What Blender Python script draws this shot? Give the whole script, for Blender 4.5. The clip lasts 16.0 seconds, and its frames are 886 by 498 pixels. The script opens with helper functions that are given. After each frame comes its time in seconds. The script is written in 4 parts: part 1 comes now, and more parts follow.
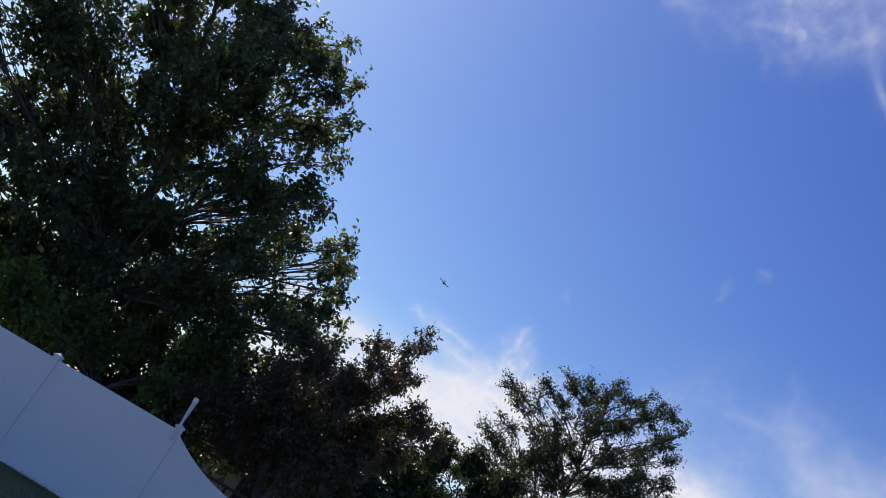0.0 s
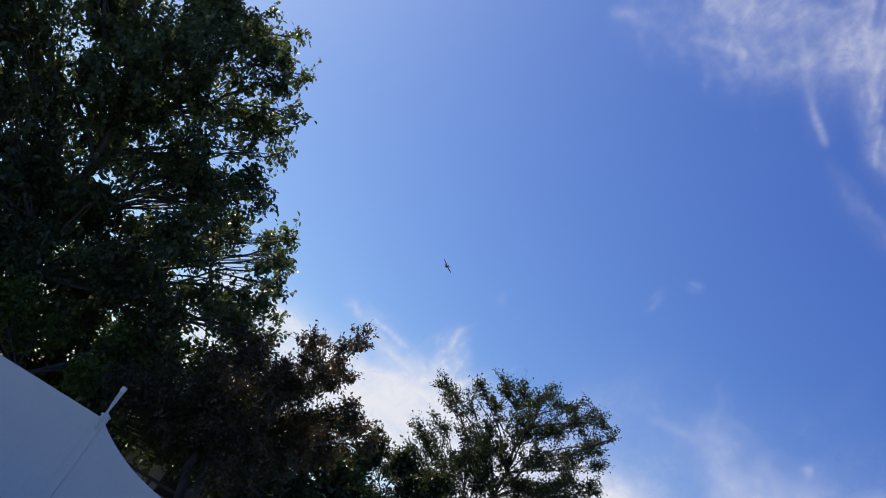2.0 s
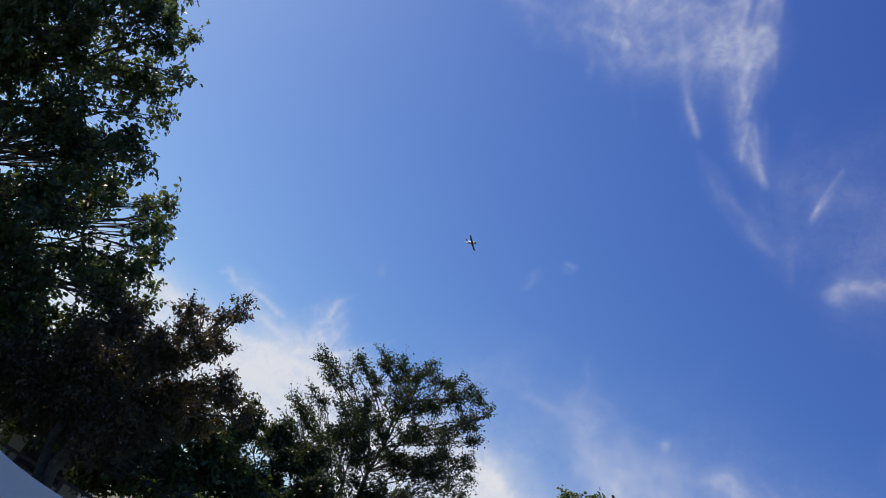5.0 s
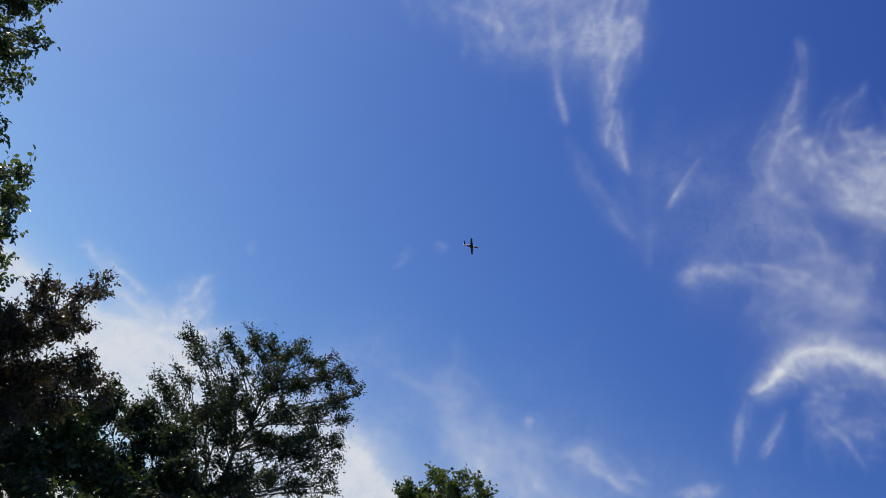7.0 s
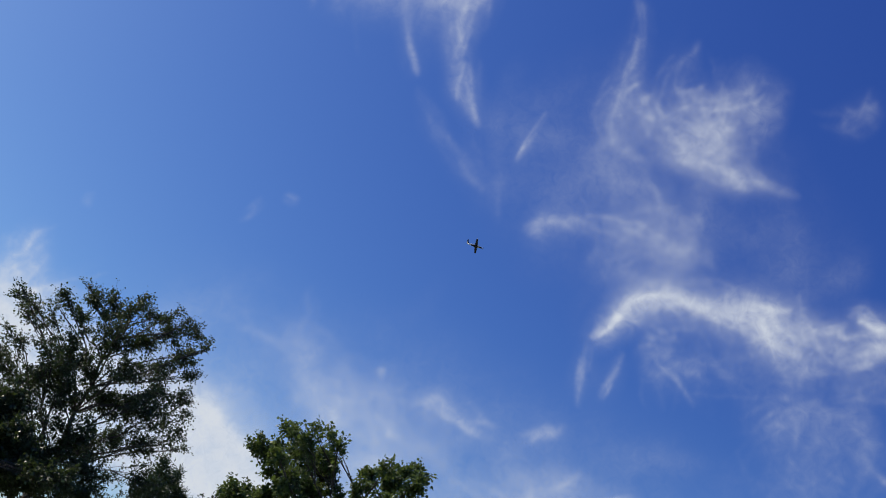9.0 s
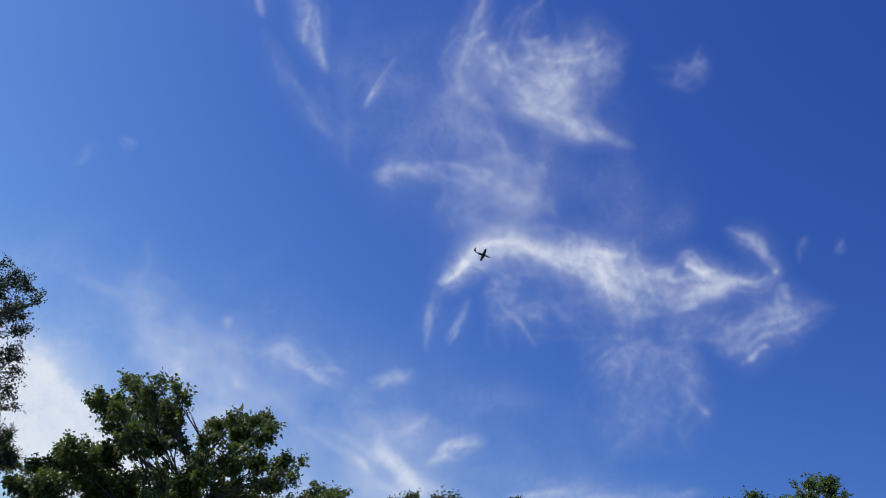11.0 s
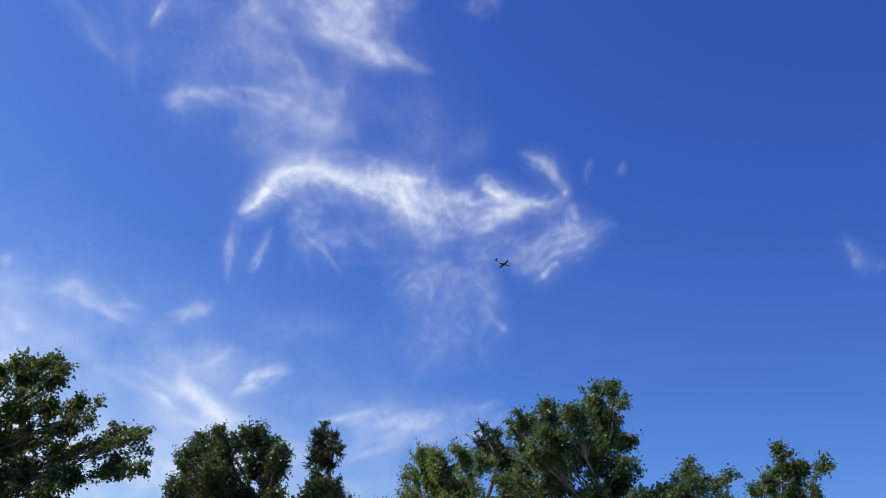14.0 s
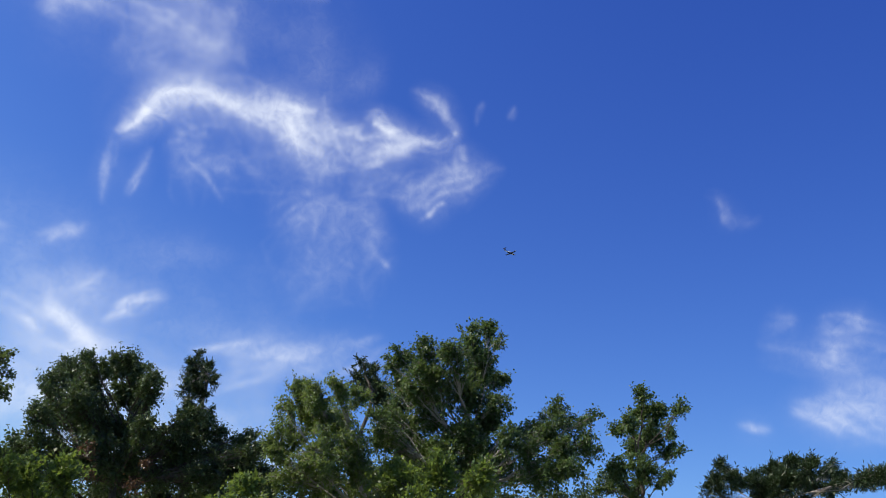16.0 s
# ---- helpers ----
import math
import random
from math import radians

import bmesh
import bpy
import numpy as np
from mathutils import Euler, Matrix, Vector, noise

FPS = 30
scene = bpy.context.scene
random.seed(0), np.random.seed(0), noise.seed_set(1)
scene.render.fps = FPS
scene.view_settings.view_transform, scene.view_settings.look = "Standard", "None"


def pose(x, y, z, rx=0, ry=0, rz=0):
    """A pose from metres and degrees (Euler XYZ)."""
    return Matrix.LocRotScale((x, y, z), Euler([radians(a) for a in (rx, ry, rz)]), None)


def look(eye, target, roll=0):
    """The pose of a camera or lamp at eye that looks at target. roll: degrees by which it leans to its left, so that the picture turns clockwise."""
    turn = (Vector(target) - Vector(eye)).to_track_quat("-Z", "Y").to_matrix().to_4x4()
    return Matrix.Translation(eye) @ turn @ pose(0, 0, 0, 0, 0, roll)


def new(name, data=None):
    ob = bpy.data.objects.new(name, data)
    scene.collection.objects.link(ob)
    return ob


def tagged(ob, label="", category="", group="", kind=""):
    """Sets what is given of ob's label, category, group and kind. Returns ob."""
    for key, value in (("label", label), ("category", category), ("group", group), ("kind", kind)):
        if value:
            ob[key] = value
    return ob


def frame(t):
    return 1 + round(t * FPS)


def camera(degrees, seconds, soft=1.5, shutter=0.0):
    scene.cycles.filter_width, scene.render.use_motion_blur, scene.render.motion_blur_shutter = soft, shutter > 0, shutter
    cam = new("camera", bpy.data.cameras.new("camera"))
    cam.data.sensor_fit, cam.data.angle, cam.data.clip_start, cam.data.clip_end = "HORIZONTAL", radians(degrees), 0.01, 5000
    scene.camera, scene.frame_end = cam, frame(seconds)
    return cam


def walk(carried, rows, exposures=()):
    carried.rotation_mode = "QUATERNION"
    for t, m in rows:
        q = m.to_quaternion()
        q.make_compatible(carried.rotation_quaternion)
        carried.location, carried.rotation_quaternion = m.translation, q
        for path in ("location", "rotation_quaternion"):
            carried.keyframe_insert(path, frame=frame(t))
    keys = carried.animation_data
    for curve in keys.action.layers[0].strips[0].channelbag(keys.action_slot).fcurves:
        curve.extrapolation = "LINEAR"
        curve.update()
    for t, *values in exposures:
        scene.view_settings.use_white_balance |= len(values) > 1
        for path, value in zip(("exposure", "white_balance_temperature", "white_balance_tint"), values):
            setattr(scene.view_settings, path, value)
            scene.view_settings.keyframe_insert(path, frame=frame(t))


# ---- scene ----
# Camera: somebody stands on a lawn and turns with a phone after an aircraft.
cam = camera(53.6, 16.0, soft=1.0)
EYE = 1.64


def aim(az, el, lean):
    """Camera pose: bearing and height in degrees, lean to the left."""
    return pose(0, 0, EYE, 0, 0, -az) @ pose(0, 0, 0, 90 + el) @ pose(0, 0, 0, 0, 0, lean)


TURNS = [
    (0, 0.00, 18.79, 30.42), (0.5, 0.67, 19.64, 31.70), (1, 1.46, 20.29, 31.86), (1.5, 2.37, 20.47, 31.92),
    (2, 3.55, 20.74, 31.94), (2.5, 4.80, 21.25, 31.72), (3, 6.07, 21.56, 31.54), (3.5, 7.20, 21.74, 31.48),
    (6, 15.14, 24.84, 30.71), (6.5, 17.47, 25.56, 29.89), (7, 20.01, 26.30, 28.76), (7.5, 22.71, 26.88, 27.60),
    (8, 25.38, 27.19, 26.46), (8.5, 28.23, 27.51, 25.04), (9, 31.30, 27.72, 23.33),
    (11.5, 45.88, 27.51, 16.52), (12, 48.53, 26.88, 15.49), (12.5, 50.82, 26.76, 14.21), (13, 53.19, 26.93, 12.01),
    (13.5, 55.79, 26.63, 10.33), (14, 58.36, 26.26, 9.18), (14.5, 60.81, 25.45, 9.26), (15, 63.17, 24.50, 9.46),
    (15.5, 65.36, 23.77, 8.88), (16, 67.18, 23.34, 8.69),
]
walk(cam, [(t, aim(az, el, lean)) for t, az, el, lean in TURNS], [(0, -0.24, 7000, 19), (3.5, -0.36, 6950, 18), (6, -0.48, 6850, 16), (9, -0.52, 6600, 13), (12.5, -0.18, 6500, 15), (16, -0.06, 6500, 15)])

# World, sun
SUN_AZ, SUN_EL = -38.0, 44.0
world = bpy.data.worlds.new("sky")
scene.world = world
world.use_nodes = True
wn = world.node_tree
sky = wn.nodes.new("ShaderNodeTexSky")
sky.sky_type = "NISHITA"
sky.sun_disc = False
sky.sun_elevation, sky.sun_rotation = radians(SUN_EL), radians(SUN_AZ)
sky.air_density, sky.dust_density, sky.ozone_density = 1.0, 0.75, 2.0
# deep summer blue: each channel's fall-off with the height and the bearing
split, join = wn.nodes.new("ShaderNodeSeparateColor"), wn.nodes.new("ShaderNodeCombineColor")
wn.links.new(sky.outputs[0], split.inputs[0])
for i, (gain, power) in enumerate(((0.405, 1.52), (0.635, 1.36), (2.06, 0.84))):
    p, g = wn.nodes.new("ShaderNodeMath"), wn.nodes.new("ShaderNodeMath")
    p.operation, g.operation = "POWER", "MULTIPLY"
    p.inputs[1].default_value, g.inputs[1].default_value = power, gain
    wn.links.new(split.outputs[i], p.inputs[0])
    wn.links.new(p.outputs[0], g.inputs[0])
    wn.links.new(g.outputs[0], join.inputs[i])
wn.links.new(join.outputs[0], wn.nodes["Background"].inputs[0])
wn.nodes["Background"].inputs[1].default_value = 0.10

sun_data = bpy.data.lights.new("sun", "SUN")
sun_data.energy, sun_data.angle, sun_data.color = 5.0, radians(0.53), (1.0, 0.93, 0.80)
sun_lamp = new("sun", sun_data)
sun_lamp.matrix_world = look((0, 0, 0), (-math.sin(radians(SUN_AZ)) * math.cos(radians(SUN_EL)), -math.cos(radians(SUN_AZ)) * math.cos(radians(SUN_EL)), -math.sin(radians(SUN_EL))))


def bearing(az, el, dist):
    """The place at a bearing, a height in degrees over the eye and a level distance."""
    a = radians(az)
    return Vector((dist * math.sin(a), dist * math.cos(a), EYE + dist * math.tan(radians(el))))


# ---- materials ----
def material(name):
    m = bpy.data.materials.new(name)
    m.use_nodes = True
    m.node_tree.nodes.clear()
    return m, m.node_tree.nodes, m.node_tree.links


def ramp(nodes, stops):
    r = nodes.new("ShaderNodeValToRGB")
    e = r.color_ramp.elements
    e[0].position, e[0].color = stops[0][0], (*stops[0][1], 1)
    e[1].position, e[1].color = stops[-1][0], (*stops[-1][1], 1)
    for p, c in stops[1:-1]:
        e.new(p).color = (*c, 1)
    return r


def noise_node(nodes, links, vec, scale, detail=4.0, rough=0.6):
    n = nodes.new("ShaderNodeTexNoise")
    n.inputs["Scale"].default_value, n.inputs["Detail"].default_value, n.inputs["Roughness"].default_value = scale, detail, rough
    if vec is not None:
        links.new(vec, n.inputs["Vector"])
    return n


def rough_surface(name, stops, scale, fine, rough=0.8, bump=0.3, dist=0.02, metal=0.0):
    """Plain surface with colour in two scales and fine relief."""
    m, n, l = material(name)
    geo = n.new("ShaderNodeTexCoord")
    big = noise_node(n, l, geo.outputs["Object"], scale, 5)
    small = noise_node(n, l, geo.outputs["Object"], fine, 6, 0.7)
    mix = n.new("ShaderNodeMath")
    mix.operation = "MULTIPLY_ADD"
    l.new(small.outputs[0], mix.inputs[0])
    mix.inputs[1].default_value = 0.5
    half = n.new("ShaderNodeMath")
    half.operation = "MULTIPLY"
    half.inputs[1].default_value = 0.5
    l.new(big.outputs[0], half.inputs[0])
    l.new(half.outputs[0], mix.inputs[2])
    r = ramp(n, stops)
    l.new(mix.outputs[0], r.inputs[0])
    b = n.new("ShaderNodeBump")
    b.inputs["Strength"].default_value, b.inputs["Distance"].default_value = bump, dist
    l.new(small.outputs[0], b.inputs["Height"])
    p = n.new("ShaderNodeBsdfPrincipled")
    p.inputs["Roughness"].default_value, p.inputs["Metallic"].default_value = rough, metal
    l.new(r.outputs[0], p.inputs["Base Color"])
    l.new(b.outputs[0], p.inputs["Normal"])
    o = n.new("ShaderNodeOutputMaterial")
    l.new(p.outputs[0], o.inputs[0])
    return m


def leaf_material(name, dark, light, through_col, gloss=0.45, clear=0.35):
    """Leaf: varies leaf by leaf and over the crown, lets some light through."""
    m, n, l = material(name)
    geo = n.new("ShaderNodeNewGeometry")
    co = n.new("ShaderNodeTexCoord")
    patch = noise_node(n, l, co.outputs["Object"], 0.7, 3)
    mix = n.new("ShaderNodeMath")
    mix.operation = "MULTIPLY_ADD"
    mix.inputs[1].default_value = 0.55
    l.new(geo.outputs["Random Per Island"], mix.inputs[0])
    half = n.new("ShaderNodeMath")
    half.operation = "MULTIPLY"
    half.inputs[1].default_value = 0.45
    l.new(patch.outputs[0], half.inputs[0])
    l.new(half.outputs[0], mix.inputs[2])
    r = ramp(n, [(0.15, dark), (0.8, light)])
    l.new(mix.outputs[0], r.inputs[0])
    p = n.new("ShaderNodeBsdfPrincipled")
    p.inputs["Roughness"].default_value = gloss
    p.inputs["Specular IOR Level"].default_value = 0.5
    l.new(r.outputs[0], p.inputs["Base Color"])
    t = n.new("ShaderNodeBsdfTranslucent")
    t.inputs[0].default_value = (*through_col, 1)
    s = n.new("ShaderNodeMixShader")
    s.inputs[0].default_value = clear
    l.new(p.outputs[0], s.inputs[1])
    l.new(t.outputs[0], s.inputs[2])
    o = n.new("ShaderNodeOutputMaterial")
    l.new(s.outputs[0], o.inputs[0])
    return m


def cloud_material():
    """Thin ice cloud: glows white by itself in place of sunlight, as dense as its depth of ice, with fine threads in
    it.
    """
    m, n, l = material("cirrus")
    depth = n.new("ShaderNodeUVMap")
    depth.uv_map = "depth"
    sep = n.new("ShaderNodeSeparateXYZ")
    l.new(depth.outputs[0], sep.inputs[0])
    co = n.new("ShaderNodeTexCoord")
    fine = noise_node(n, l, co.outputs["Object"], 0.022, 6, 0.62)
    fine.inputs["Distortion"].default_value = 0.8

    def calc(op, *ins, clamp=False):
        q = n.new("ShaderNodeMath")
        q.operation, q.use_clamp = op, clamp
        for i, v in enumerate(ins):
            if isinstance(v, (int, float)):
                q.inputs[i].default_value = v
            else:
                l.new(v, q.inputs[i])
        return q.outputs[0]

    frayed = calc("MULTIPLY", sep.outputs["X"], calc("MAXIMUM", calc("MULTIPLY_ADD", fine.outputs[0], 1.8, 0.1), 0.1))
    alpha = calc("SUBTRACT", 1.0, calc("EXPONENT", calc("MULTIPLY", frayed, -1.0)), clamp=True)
    # sunlight on the ice is put in as an even bluish-white emission
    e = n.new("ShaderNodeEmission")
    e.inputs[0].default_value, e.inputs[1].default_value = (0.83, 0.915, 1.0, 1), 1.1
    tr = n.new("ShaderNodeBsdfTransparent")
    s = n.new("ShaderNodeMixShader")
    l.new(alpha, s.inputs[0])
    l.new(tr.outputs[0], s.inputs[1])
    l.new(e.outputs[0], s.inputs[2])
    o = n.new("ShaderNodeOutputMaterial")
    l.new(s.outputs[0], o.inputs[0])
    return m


BARK = rough_surface("bark", [(0.3, (0.035, 0.028, 0.022)), (0.7, (0.13, 0.11, 0.09))], 1.5, 9, 0.9, 0.8, 0.04)
PALE_BARK = rough_surface("pale_bark", [(0.3, (0.16, 0.14, 0.12)), (0.7, (0.42, 0.39, 0.34))], 1.5, 8, 0.85, 0.6, 0.03)
MAPLE_LEAF = leaf_material("maple_leaf", (0.045, 0.072, 0.040), (0.105, 0.150, 0.072), (0.150, 0.210, 0.060), gloss=0.38, clear=0.42)
PLUM_LEAF = leaf_material("plum_leaf", (0.055, 0.047, 0.028), (0.115, 0.092, 0.046), (0.160, 0.120, 0.040), clear=0.25)
FRESH_LEAF = leaf_material("fresh_leaf", (0.042, 0.076, 0.019), (0.120, 0.188, 0.042), (0.264, 0.376, 0.053), clear=0.4)
CRAB_LEAF = leaf_material("crab_leaf", (0.020, 0.034, 0.015), (0.054, 0.080, 0.029), (0.092, 0.134, 0.033), clear=0.25)
PEAR_LEAF = leaf_material("pear_leaf", (0.030, 0.059, 0.019), (0.102, 0.153, 0.042), (0.192, 0.270, 0.053), clear=0.3)
OAK_LEAF = leaf_material("oak_leaf", (0.032, 0.066, 0.020), (0.108, 0.176, 0.048), (0.170, 0.250, 0.050), clear=0.3)
BIRCH_LEAF = leaf_material("birch_leaf", (0.054, 0.098, 0.024), (0.152, 0.226, 0.062), (0.264, 0.353, 0.063), clear=0.35)
DARK_LEAF = leaf_material("dark_leaf", (0.032, 0.058, 0.024), (0.096, 0.148, 0.050), (0.108, 0.165, 0.032), clear=0.25)
DEAD_LEAF = leaf_material("dead_leaf", (0.07, 0.042, 0.025), (0.16, 0.095, 0.05), (0.2, 0.1, 0.04), clear=0.2)
NEEDLE = leaf_material("needle", (0.016, 0.034, 0.014), (0.06, 0.10, 0.035), (0.07, 0.11, 0.03), clear=0.15)
GRASS = rough_surface("lawn", [(0.3, (0.08, 0.10, 0.04)), (0.7, (0.21, 0.21, 0.10))], 0.6, 30, 0.9, 0.6, 0.03)
BLADE = leaf_material("grass_blade", (0.05, 0.075, 0.02), (0.17, 0.19, 0.06), (0.2, 0.26, 0.06), clear=0.3)
VINYL = rough_surface("white_vinyl", [(0.3, (0.74, 0.74, 0.74)), (0.7, (0.82, 0.82, 0.81))], 0.8, 25, 0.4, 0.05, 0.004)
POLE_METAL = rough_surface("painted_pole", [(0.3, (0.55, 0.56, 0.56)), (0.7, (0.72, 0.72, 0.71))], 2, 30, 0.45, 0.1, 0.003)
SIDING = rough_surface("grey_siding", [(0.3, (0.42, 0.43, 0.45)), (0.7, (0.55, 0.56, 0.57))], 0.5, 14, 0.7, 0.15, 0.01)
TRIM = rough_surface("dark_trim", [(0.3, (0.05, 0.04, 0.04)), (0.7, (0.11, 0.08, 0.07))], 1, 12, 0.6, 0.2, 0.01)
ROOFING = rough_surface("roofing", [(0.3, (0.10, 0.10, 0.11)), (0.7, (0.22, 0.22, 0.23))], 0.8, 18, 0.9, 0.5, 0.02)
GLASS_DARK = rough_surface("window_glass", [(0.3, (0.02, 0.022, 0.025)), (0.7, (0.035, 0.04, 0.045))], 1, 6, 0.08, 0.02, 0.002)
NAVY = rough_surface("navy_paint", [(0.3, (0.004, 0.006, 0.018)), (0.7, (0.008, 0.011, 0.030))], 0.4, 6, 0.55, 0.03, 0.004)
WHITE_PAINT = rough_surface("white_paint", [(0.3, (0.72, 0.73, 0.75)), (0.7, (0.82, 0.82, 0.82))], 0.4, 6, 0.25, 0.03, 0.004)
PROP_METAL = rough_surface("propeller_metal", [(0.3, (0.03, 0.03, 0.03)), (0.7, (0.07, 0.07, 0.07))], 1, 10, 0.4, 0.05, 0.002)
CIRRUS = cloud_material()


# ---- building helpers ----
def mesh_from(name, verts, faces, mat, smooth=False):
    me = bpy.data.meshes.new(name)
    me.from_pydata([tuple(v) for v in verts], [], faces)
    me.materials.append(mat)
    if smooth:
        me.polygons.foreach_set("use_smooth", [True] * len(me.polygons))
    me.update()
    return me


def quads_mesh(name, verts, mat, per=4):
    """Many loose faces of per corners each, from one array."""
    n = len(verts) // per
    me = bpy.data.meshes.new(name)
    me.vertices.add(len(verts))
    me.vertices.foreach_set("co", np.ascontiguousarray(verts, dtype=np.float32).ravel())
    me.loops.add(n * per)
    me.loops.foreach_set("vertex_index", np.arange(n * per, dtype=np.int32))
    me.polygons.add(n)
    me.polygons.foreach_set("loop_start", np.arange(0, n * per, per, dtype=np.int32))
    me.materials.append(mat)
    me.update(calc_edges=True)
    return me


def child(name, data, parent, label="", kind=""):
    ob = new(name, data)
    ob.parent = parent
    return tagged(ob, label=label, kind=kind)


def part(name, bm, mat, parent, label=""):
    """Links a bmesh as one mesh object under a thing or a part."""
    me = bpy.data.meshes.new(name)
    bm.to_mesh(me)
    bm.free()
    me.materials.append(mat)
    return child(name, me, parent, label)


def box(bm, lo, hi, bevel=0.0):
    size = [b - a for a, b in zip(lo, hi)]
    mid = [(a + b) / 2 for a, b in zip(lo, hi)]
    got = bmesh.ops.create_cube(bm, size=1, matrix=Matrix.LocRotScale(mid, None, size))
    if bevel:
        edges = list({e for v in got["verts"] for e in v.link_edges})
        bmesh.ops.bevel(bm, geom=edges, offset=bevel, segments=2, affect="EDGES")
    return bm


def tube(points, radii, sides=7):
    """Verts and faces of a tapered, closed tube along points."""
    verts, faces = [], []
    points = [Vector(p) for p in points]
    for i, (p, r) in enumerate(zip(points, radii)):
        way = (points[min(i + 1, len(points) - 1)] - points[max(i - 1, 0)]).normalized()
        side = way.cross(Vector((0.31, 0.87, 0.21))).normalized()
        up = side.cross(way)
        for k in range(sides):
            a = 2 * math.pi * k / sides
            verts.append(p + r * (math.cos(a) * side + math.sin(a) * up))
    for i in range(len(points) - 1):
        for k in range(sides):
            a, b = i * sides + k, i * sides + (k + 1) % sides
            faces.append((a, b, b + sides, a + sides))
    faces.append(tuple(range(sides))[::-1])
    last = (len(points) - 1) * sides
    faces.append(tuple(range(last, last + sides)))
    return verts, faces


def unit(v):
    return v / np.maximum(np.linalg.norm(v, axis=1, keepdims=True), 1e-9)


def leaf_array(rng, at, way, length, width, fold=0.25, broad=False):
    """Folded leaves at places, pointing along way: four corners, or six for a broad blade."""
    n = len(at)
    way = unit(way)
    side = unit(np.cross(way, rng.normal(size=(n, 3)) * 0.65 + np.array([0, 0, 1.0])))
    up = np.cross(side, way)
    L = (length * rng.uniform(0.65, 1.25, n))[:, None]
    Wd = (width * rng.uniform(0.7, 1.2, n))[:, None]
    rim = ((0.3, 0.42, 0.8), (0.72, 0.36, 0.5)) if broad else ((0.45, 0.5, 1.0),)
    right = [at + way * L * a + side * Wd * w + up * Wd * fold * k for a, w, k in rim]
    left = [at + way * L * a - side * Wd * w + up * Wd * fold * k for a, w, k in rim[::-1]]
    return np.stack([at, *right, at + way * L - up * L * 0.12, *left], 1).reshape(-1, 3)


def sticks(a, b, radius):
    """Thin three-sided twigs from a to b, as loose faces."""
    way = unit(b - a)
    side = unit(np.cross(way, np.array([0.31, 0.87, 0.21])))
    up = np.cross(side, way)
    out = []
    for k in range(3):
        p, q = (math.cos(2.1 * i) * side + math.sin(2.1 * i) * up for i in (k, k + 1))
        r, t = radius[:, None], radius[:, None] * 0.55
        out.append(np.stack([a + p * r, a + q * r, b + q * t, b + p * t], 1))
    return np.concatenate(out).reshape(-1, 3)


def bend(a, b, rng, sag=0.1, steps=5):
    """A bent line from a to b, rising first."""
    a, b = Vector(a), Vector(b)
    span = (b - a).length
    mid = (a + b) / 2 + Vector((rng.normal() * sag * span, rng.normal() * sag * span, span * sag * 0.8))
    out = []
    for i in range(steps + 1):
        s = i / steps
        q = (1 - s) ** 2 * a + 2 * s * (1 - s) * mid + s * s * b
        if 0 < i < steps:
            q += Vector(rng.normal(size=3)) * span * 0.022
        out.append(q)
    return out


